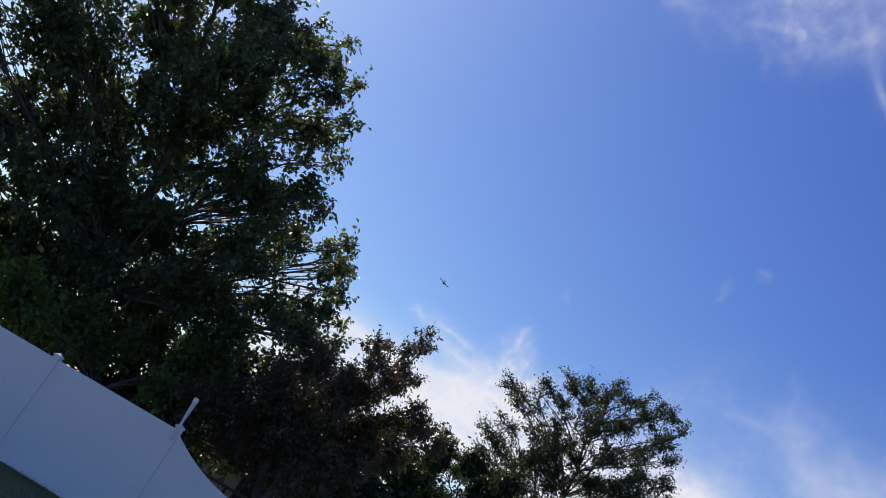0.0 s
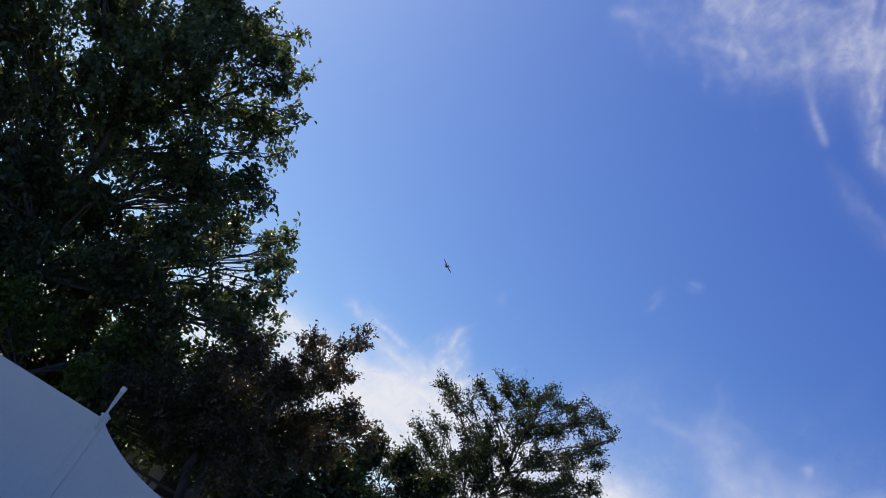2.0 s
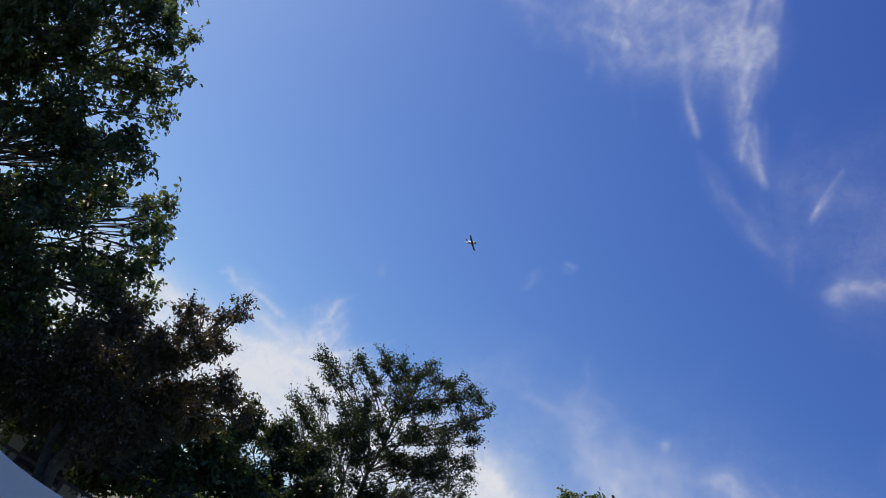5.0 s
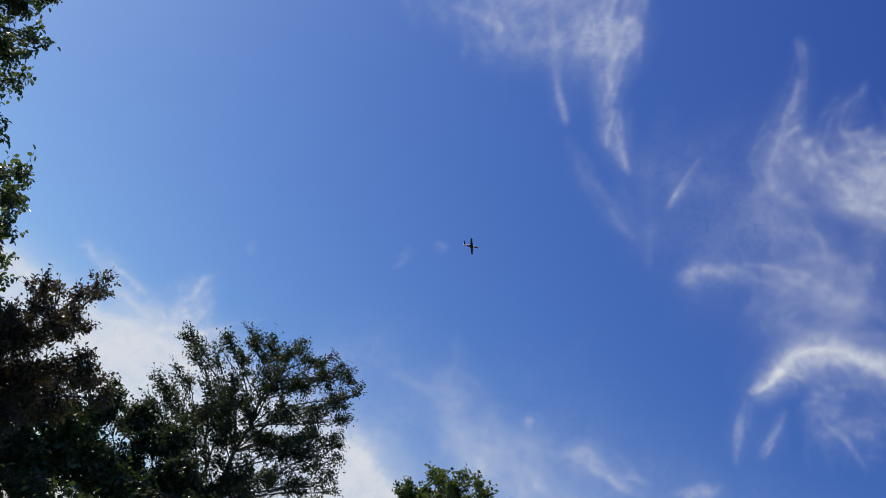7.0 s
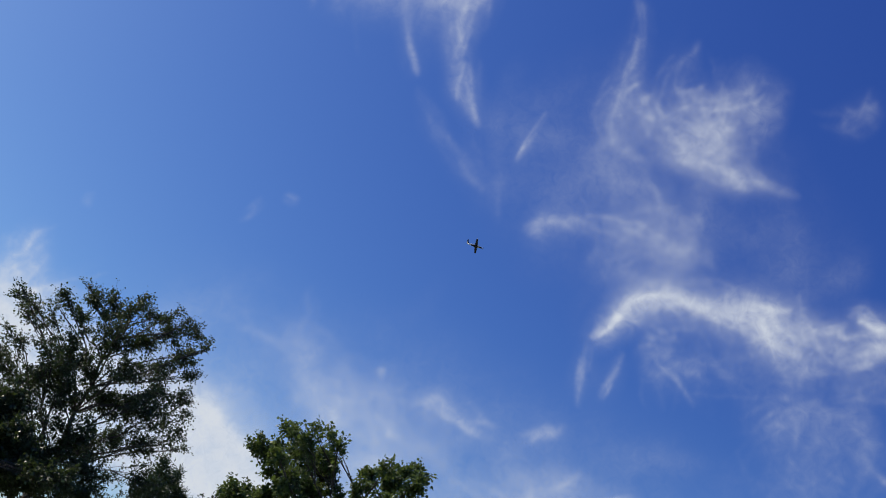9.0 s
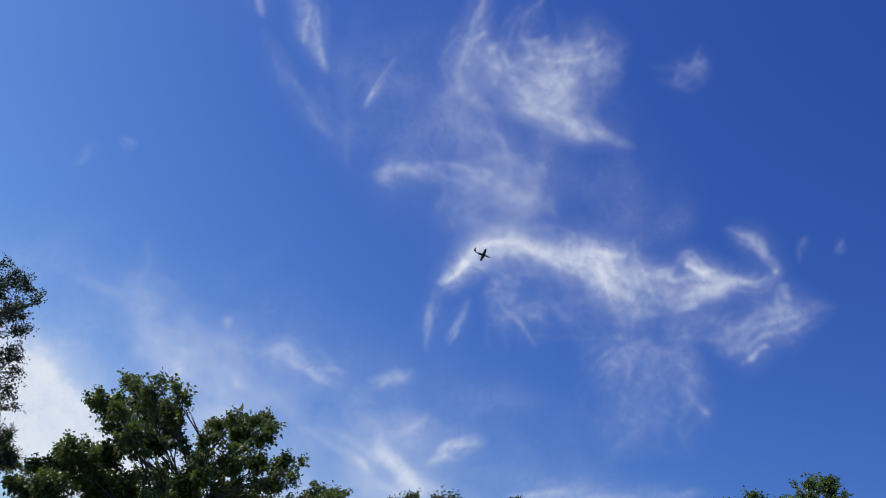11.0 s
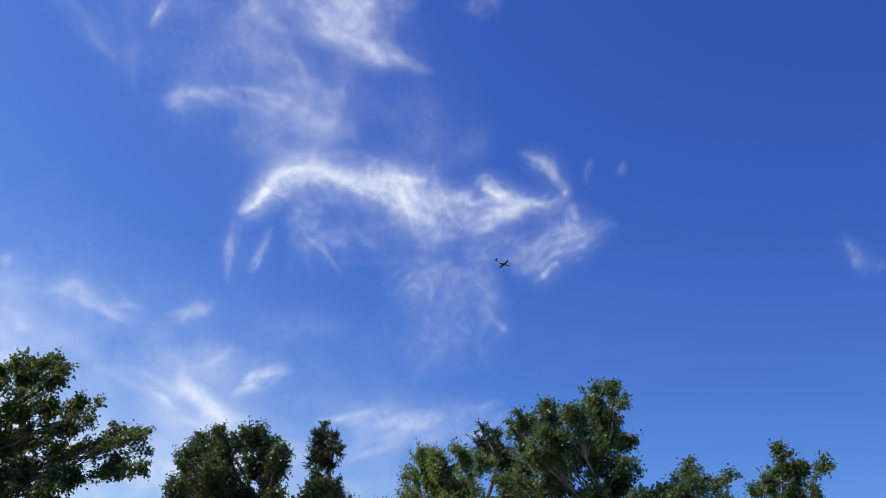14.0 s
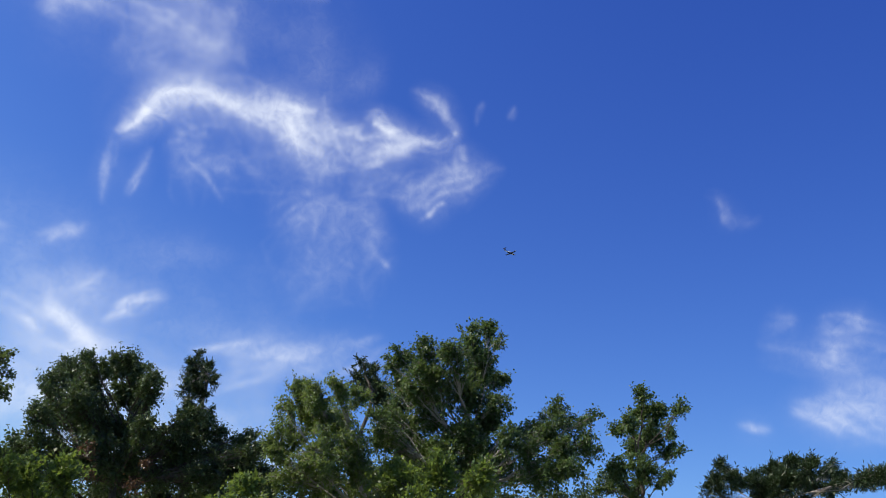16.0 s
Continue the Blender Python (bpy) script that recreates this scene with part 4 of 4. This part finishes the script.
tree("pear_tree", "green broad-crowned pear tree with upright shoots", [(26.8, 13.1, 0.41), (28.3, 13.9, 0.41), (29.2, 14, 0.51), (27.8, 12.8, 0.68), (29.3, 12.9, 0.85), (30.1, 13.4, 0.41), (27.6, 11.8, 0.75), (29.1, 11.8, 0.95), (27, 11.3, 0.68), (30.2, 11.9, 0.68), (28, 10.2, 1.02), (29.7, 10.5, 1.09), (33.6, 13.5, 0.48), (34.7, 13.5, 0.61), (35.6, 14, 0.51), (32.7, 12.5, 0.68), (34.2, 12.5, 0.95), (35.7, 12.8, 0.75), (36.3, 13.7, 0.27), (32.4, 11.7, 0.61), (32.7, 10.4, 0.95), (34.4, 11, 1.19), (36.2, 11.3, 0.95), (37.6, 11.9, 0.75), (38.7, 12.1, 0.34), (37.5, 10.5, 0.85), (38.6, 11, 0.41), (40.3, 11.1, 0.48)] + [(41.4, 11.1, 0.54), (42.1, 11.3, 0.27), (41, 10.3, 0.61), (42.1, 10.2, 0.48), (39.9, 9.8, 0.75), (37.6, 9.1, 1.02), (32.6, 8.7, 1.36), (30.7, 8.4, 1.36), (29, 7.8, 1.36), (34.9, 9, 1.36), (42.3, 9, 0.68), (40.7, 8.6, 0.85), (38.5, 7.8, 1.02), (30.7, 6.1, 1.53), (33.5, 6.6, 1.53), (35.9, 7.3, 1.36), (27.9, 6.2, 1.8), (24.5, 5, 1.8), (31, 5.5, 2), (34, 5.5, 2), (38.5, 5.5, 1.8), (26.8, 13.3, 0.61), (26.6, 11.1, 1.28), (25.2, 8.3, 1.48), (26.9, 8.2, 1.49), (24.8, 7.1, 1.3), (27.9, 6.2, 1.8)],
     28.0, 16, PEAR_LEAF, BARK, 32.6, 0.2, leaf_len=0.12, leaf_w=0.09, cover=6, spray=0.26, per=8, stems=2, broad=False, rise=0.4, fit=1.18)
tree("white_oak", "dark-green spreading oak at the edge of the woods", [(45.2, 11.3, 1.02), (46.1, 12, 0.48), (44.5, 10.4, 0.85), (46.6, 11.1, 1.02), (46, 10.1, 1.36), (44.2, 9.7, 0.51), (48.1, 12.3, 0.85), (49, 12, 0.85), (47.8, 11.6, 0.68), (50.1, 11.9, 0.61), (50.6, 11.8, 0.34), (48.9, 10.8, 1.19), (50.4, 10.9, 0.75), (49.9, 10.1, 0.85), (45, 8.9, 1.19), (44.3, 8, 0.85), (46.8, 8.2, 1.53), (48.7, 8.3, 1.36), (50.6, 8.7, 1.02)] + [(44.6, 6.8, 1.02), (52.8, 9.8, 1.02), (54.1, 9.9, 0.85), (55.2, 9.4, 0.68), (53.5, 8.2, 1.19), (55.1, 8.2, 0.85), (51.9, 7.9, 1.19), (50.1, 6.9, 1.36), (47.9, 6.5, 1.53), (46.2, 5.8, 1.19), (52.7, 6, 1.36), (55, 6.5, 1.19), (50.2, 5.3, 1.36), (56.7, 8.3, 1.02), (57.6, 8.8, 0.85), (56.6, 7.1, 1.36), (58.4, 7, 1.36), (56.9, 9.4, 0.51), (44.1, 5.4, 1.02)],
     44.0, 17, DARK_LEAF, BARK, 49.5, 0.28, leaf_len=0.13, leaf_w=0.09, cover=5.2, spray=0.32,
     dead=((47.6, 6.9, 0.47), (48.2, 5.5, 0.47), (50.7, 5.3, 0.61), (51.1, 6.8, 0.27)), fit=1.26)
tree("birch_tree", "light-green birch with a pale trunk", [(60.4, 12.7, 1.19), (59, 12.4, 0.85), (58.4, 11.8, 0.51), (61.8, 13.1, 0.85), (60.2, 11.2, 1.36), (62.2, 11.2, 1.36), (63.3, 13.2, 0.68), (58.8, 9.9, 1.02), (58.3, 8.8, 1.02), (61.1, 9.2, 1.53), (63.3, 9.2, 1.53), (59.7, 7.6, 1.36), (62.2, 7.3, 1.53), (64.6, 8, 1.02), (59.6, 13.1, 0.41), (61.2, 13.7, 0.48)],
     33.0, 18, BIRCH_LEAF, PALE_BARK, 64.3, 0.14, leaf_len=0.1, leaf_w=0.08, cover=5.8, spray=0.28, stems=2, fit=1.2)
tree("red_oak", "tall full green oak with one long side bough", [(69.8, 18.2, 0.85), (71.1, 18.5, 0.75), (72, 18.1, 0.41), (68.8, 16.9, 1.19), (66.9, 16.8, 0.85), (65.5, 16.2, 0.75), (64.8, 15.6, 0.68), (70.8, 16.4, 1.53), (67.5, 15.3, 1.36), (65.4, 14.2, 1.02), (72.1, 15.5, 0.95), (70, 14.2, 1.53), (72.4, 14.1, 0.85), (67.9, 12.8, 1.36), (65.8, 12.1, 1.19), (72.1, 12.6, 1.36), (70.4, 11.3, 1.53), (68.3, 10.3, 1.36), (72.7, 10.2, 1.36)] + [(70.7, 8.9, 1.36), (73.6, 11.8, 0.85), (74.8, 11.2, 0.85), (76.4, 14, 0.75), (76.3, 13, 0.95), (77.9, 13.5, 0.68), (78.6, 13.9, 0.41), (78.3, 12.3, 0.85), (79.1, 11.7, 0.48), (77, 11.4, 0.95), (75.4, 12.3, 0.75), (74.7, 12.6, 0.61), (77.4, 10.1, 1.02), (75.7, 9.9, 1.19), (65.4, 10.3, 1.36), (64.4, 11.7, 1.02), (66.1, 8.2, 1.53), (66.8, 14.1, 1.02)],
     36.0, 19, OAK_LEAF, PALE_BARK, 71.3, 0.3, leaf_len=0.13, leaf_w=0.09, cover=5.4, spray=0.3, fit=1.2)
tree("ash_tree", "slender green ash with loose tufts of leaves", [(81.6, 15.4, 0.61), (81.8, 14.4, 1.09), (80.8, 13.8, 0.68), (80.1, 13.3, 0.54), (83, 14.5, 0.75), (84.1, 15.1, 0.41), (84.4, 14.8, 0.34), (83.6, 13.5, 0.51), (82.2, 12.9, 1.19), (81.2, 11.9, 0.85), (83.5, 12.1, 0.61), (84.2, 12.2, 0.34), (80.2, 10.8, 1.02), (82, 10.8, 1.02), (83.4, 10.6, 0.61), (79.6, 9.7, 0.85), (81.3, 9.5, 1.02)],
     40.0, 20, OAK_LEAF, BARK, 81.7, 0.17, leaf_len=0.13, leaf_w=0.09, cover=4.6, spray=0.3, fit=1.16)
tree("pitch_pine", "flat-topped pitch pine with long needles", [(86.5, 11.4, 0.44), (86.2, 10.7, 0.48), (85.7, 10, 0.48), (87.4, 10.8, 0.54), (88.4, 11, 0.51), (89.7, 11.6, 0.68), (90.6, 11.8, 0.68), (91.6, 11.7, 0.68), (92.8, 11.5, 0.54), (93, 12.1, 0.24), (90.3, 11, 0.75), (91.5, 10.8, 0.68), (93.7, 11.3, 0.44), (94.6, 11.3, 0.51), (95.5, 11.5, 0.44), (93.1, 10.8, 0.48), (89, 10.2, 1.01), (95.7, 11.5, 0.71)],
     42.0, 21, NEEDLE, PALE_BARK, 90.0, 0.2, leaf_len=0.2, leaf_w=0.05, cover=15, spray=0.3, per=18, needles=True, slim=0.3)
SHRUBS = (
    ("low bright-green maple at the wood edge", [(44.9, 4.9, 1.63), (46.8, 4.9, 1.48), (43.7, 5.0, 0.97), (45.5, 3.2, 1.6)], 45.2, 22),
    ("small light-green maple before the pines", [(57.5, 6.2, 1.39), (58.5, 5.0, 1.4), (56.5, 4.5, 1.4)], 57.5, 26),
    ("yellow-green young maple under the oak", [(66.4, 8.3, 1.61), (69.2, 8.9, 1.43), (71.8, 9.0, 1.43), (68, 6.4, 1.8), (71, 6.6, 1.7)], 69.0, 27),
)
for words, lobes, az, seed in SHRUBS:
    tree("shrub_maple", words, lobes, 31.0, seed, FRESH_LEAF, BARK, az, 0.09, leaf_len=0.15, leaf_w=0.10, cover=6, spray=0.34, stems=3, droop=-0.3)
tree("white_pine", "slim dark-green white pine standing above the woods", [(52.5, 13.6, 0.27), (52.4, 13.1, 0.48), (53.2, 12.9, 0.54), (52.3, 12.4, 0.54), (52.9, 12, 0.75), (53.7, 12.3, 0.41), (52.2, 11.5, 0.48), (53, 11.1, 0.68), (53, 10.2, 0.68), (53.4, 9.5, 1.05)],
     46.0, 31, NEEDLE, BARK, 53.4, 0.16, leaf_len=0.20, leaf_w=0.05, cover=9, spray=0.42, slim=0.1, per=24, fork=2.0, droop=-0.8, needles=True)
tree("white_pine", "narrow dark pine tip behind the birch", [(62.8, 15.3, 0.17), (63.1, 14.9, 0.31), (63.6, 14.7, 0.41), (62.8, 14.2, 0.44), (63.6, 13.9, 0.61), (63.3, 13.2, 0.68), (63.9, 13.2, 0.8), (64.8, 13.2, 0.73)],
     45.0, 32, NEEDLE, BARK, 63.9, 0.15, leaf_len=0.20, leaf_w=0.05, cover=9, spray=0.42, slim=0.1, per=24, fork=2.0, droop=-0.8, needles=True)
tree("spruce_tree", "small dark spruce between the garden trees", [(20.8, 8.1, 0.34), (21.0, 7.5, 0.68), (21.8, 7.4, 0.75), (20.8, 6.5, 0.95), (22.3, 6.7, 0.89)],
     40.0, 33, NEEDLE, BARK, 20.9, 0.13, leaf_len=0.22, leaf_w=0.045, cover=9, spray=0.3, per=16, needles=True)


# ---- aircraft ----
def loft(bm, rings, close=True):
    loops = [[bm.verts.new(p) for p in r] for r in rings]
    for a, b in zip(loops, loops[1:]):
        for i in range(len(a)):
            j = (i + 1) % len(a)
            bm.faces.new((a[i], a[j], b[j], b[i]))
    if close:
        bm.faces.new(loops[0][::-1])
        bm.faces.new(loops[-1])
    bmesh.ops.recalc_face_normals(bm, faces=bm.faces)
    for f in bm.faces:
        f.smooth = len(f.verts) == 4
    return bm


def foil(x, y, z, chord, thick, upright=False):
    """An aerofoil section, nose towards +x."""
    pts = []
    for u, t in ((0, 0), (0.05, 0.6), (0.25, 1.0), (0.6, 0.7), (1.0, 0.05), (0.6, -0.35), (0.25, -0.55), (0.05, -0.4)):
        if upright:
            pts.append((x - u * chord, y + t * thick * 0.75, z))
        else:
            pts.append((x - u * chord, y, z + t * thick))
    return pts


def build_aircraft():
    """A single-engined turboprop: long nose, low straight wings, T-tail. Nose towards +x, left wing towards +y."""
    plane = tagged(new("aircraft"), "white and navy single-propeller aircraft with a T-tail, flying", "aircraft")
    rings = []
    for x, z, w, h in ((6.0, 0.15, 0.16, 0.16), (5.6, 0.15, 0.36, 0.42), (4.4, 0.2, 0.56, 0.62), (3.2, 0.3, 0.7, 0.76), (2.4, 0.45, 0.8, 0.92), (1.2, 0.5, 0.84, 0.95),
                       (-2.4, 0.5, 0.84, 0.93), (-4.4, 0.6, 0.62, 0.72), (-6.6, 0.8, 0.32, 0.42), (-8.0, 0.95, 0.1, 0.18)):
        rings.append([(x, 1.12 * w * math.cos(2 * math.pi * k / 20), z + 1.12 * h * math.sin(2 * math.pi * k / 20)) for k in range(20)])
    body = part("fuselage", loft(bmesh.new(), rings), WHITE_PAINT, plane, "white fuselage")
    # navy belly, a shell just proud of the fuselage
    rings = []
    for x, z, w, h in ((5.6, 0.15, 0.37, 0.43), (4.4, 0.2, 0.57, 0.63), (3.2, 0.3, 0.71, 0.77), (1.2, 0.5, 0.85, 0.96), (-2.4, 0.5, 0.85, 0.94), (-4.4, 0.6, 0.63, 0.73)):
        rings.append([(x, 1.12 * w * math.cos(a), z + 1.12 * h * math.sin(a)) for a in [math.pi + 0.25 + (math.pi - 0.5) * k / 12 for k in range(13)]])
    bm = bmesh.new()
    loops = [[bm.verts.new(p) for p in r] for r in rings]
    for a, b in zip(loops, loops[1:]):
        for i in range(12):
            bm.faces.new((a[i], a[i + 1], b[i + 1], b[i]))
    bmesh.ops.recalc_face_normals(bm, faces=bm.faces)
    part("belly", bm, NAVY, body, "navy-painted belly")
    for side in (1, -1):
        part("wing", loft(bmesh.new(), [foil(1.4, 0.6 * side, -0.1, 2.6, 0.22), foil(1.1, 4.2 * side, 0.12, 2.05, 0.17), foil(0.8, 7.9 * side, 0.36, 1.45, 0.1)]), NAVY, plane, "straight navy wing")
        part("winglet", loft(bmesh.new(), [foil(0.62, 7.88 * side, 0.37, 1.1, 0.06), foil(0.3, 8.12 * side, 0.85, 0.55, 0.03)]), WHITE_PAINT, plane)
        part("tailplane", loft(bmesh.new(), [foil(-7.3, 0.05 * side, 3.25, 1.35, 0.1), foil(-7.6, 2.6 * side, 3.28, 0.8, 0.06)]), NAVY, plane)
        for k in range(5):
            x = 1.6 - k * 0.9
            part("window", box(bmesh.new(), (x, 0.90 * side - 0.05, 0.62), (x + 0.36, 0.90 * side + 0.05, 0.98), 0.03), GLASS_DARK, body)
    part("fin", loft(bmesh.new(), [foil(-5.2, 0, 0.9, 3.1, 0.14, True), foil(-6.4, 0, 1.6, 2.1, 0.13, True), foil(-7.2, 0, 3.3, 1.45, 0.1, True)]), NAVY, plane, "navy tail fin")
    part("windscreen", box(bmesh.new(), (2.55, -0.55, 0.92), (3.05, 0.55, 1.16), 0.08), GLASS_DARK, body)
    prop = child("propeller", mesh_from("spinner", *tube([(6.0, 0, 0.15), (6.2, 0, 0.15), (6.5, 0, 0.15)], [0.2, 0.16, 0.02], 12), WHITE_PAINT, True), plane)
    for k in range(4):
        a = k * math.pi / 2 + 0.4
        d = Vector((0, math.cos(a), math.sin(a)))
        c = Vector((6.2, 0, 0.15))
        v, f = tube([c + d * 0.15, c + d * 0.7, c + d * 1.3], [0.05, 0.08, 0.03], 6)
        child("blade", mesh_from("blade", v, f, PROP_METAL, True), prop)
    return plane


aircraft = build_aircraft()


def flight(az, el, slant, heading, pitch, bank):
    """Pose of the aircraft: bearing, height and slant distance from the lawn, then its own turn."""
    a, e = radians(az), radians(el)
    m = Matrix.Translation((slant * math.cos(e) * math.sin(a), slant * math.cos(e) * math.cos(a), EYE + slant * math.sin(e)))
    return m @ Matrix.Rotation(radians(heading), 4, "Z") @ Matrix.Rotation(radians(-pitch), 4, "Y") @ Matrix.Rotation(radians(bank), 4, "X")


FLIGHT = [
    (0, 1.22, 16.91, 1074, -88.1, 8.1, -20.5), (0.5, 1.90, 17.63, 1039, -80.7, 5.6, -22.8), (1, 2.64, 18.38, 1005, -76.5, 4.2, -24.8), (1.5, 3.44, 19.17, 973, -74.2, 3.8, -26.4),
    (2, 4.44, 19.93, 944, -72.7, 3.9, -27.6), (2.5, 5.54, 20.67, 916, -71.4, 4.4, -28.5), (3, 6.70, 21.46, 890, -69.8, 5.1, -29.2), (3.5, 8.08, 22.24, 866, -67.8, 5.8, -29.5),
    (6, 16.87, 26.08, 776, -53.3, 6.2, -27.5), (6.5, 19.22, 26.71, 764, -50.7, 5.7, -26.5), (7, 21.76, 27.33, 753, -48.4, 5.1, -25.3), (7.5, 24.52, 27.84, 745, -46.5, 4.4, -24.1),
    (8, 27.36, 28.24, 739, -45.0, 3.7, -22.7), (8.5, 30.37, 28.56, 734, -43.8, 3.1, -21.2), (9, 33.48, 28.71, 732, -42.8, 2.5, -19.7), (11.5, 49.04, 28.00, 748, -39.8, 1.1, -11.7),
    (12, 51.92, 27.61, 758, -39.3, 1.2, -10.1), (12.5, 54.86, 27.26, 769, -38.9, 1.6, -8.7), (13, 57.66, 26.84, 782, -38.4, 2.1, -7.3), (13.5, 60.32, 26.33, 797, -38.0, 2.7, -6.0),
    (14, 62.88, 25.82, 814, -37.7, 3.4, -4.9), (14.5, 65.27, 25.24, 833, -37.4, 4.0, -3.9), (15, 67.60, 24.71, 854, -36.9, 4.3, -3.0), (15.5, 69.92, 24.13, 877, -36.1, 4.1, -2.4),
    (16, 71.98, 23.65, 901, -34.5, 3.0, -2.0),
]


def motions():
    for drifting in CLOUDS:
        walk(drifting, [(0, pose(0, 0, 0, 0, 0, -0.5)), (3, pose(0, 0, 0, 0, 0, -0.28)), (6, pose(0, 0, 0)), (16, pose(0, 0, 0))])
    walk(aircraft, [(t, flight(*row)) for t, *row in FLIGHT])


motions()
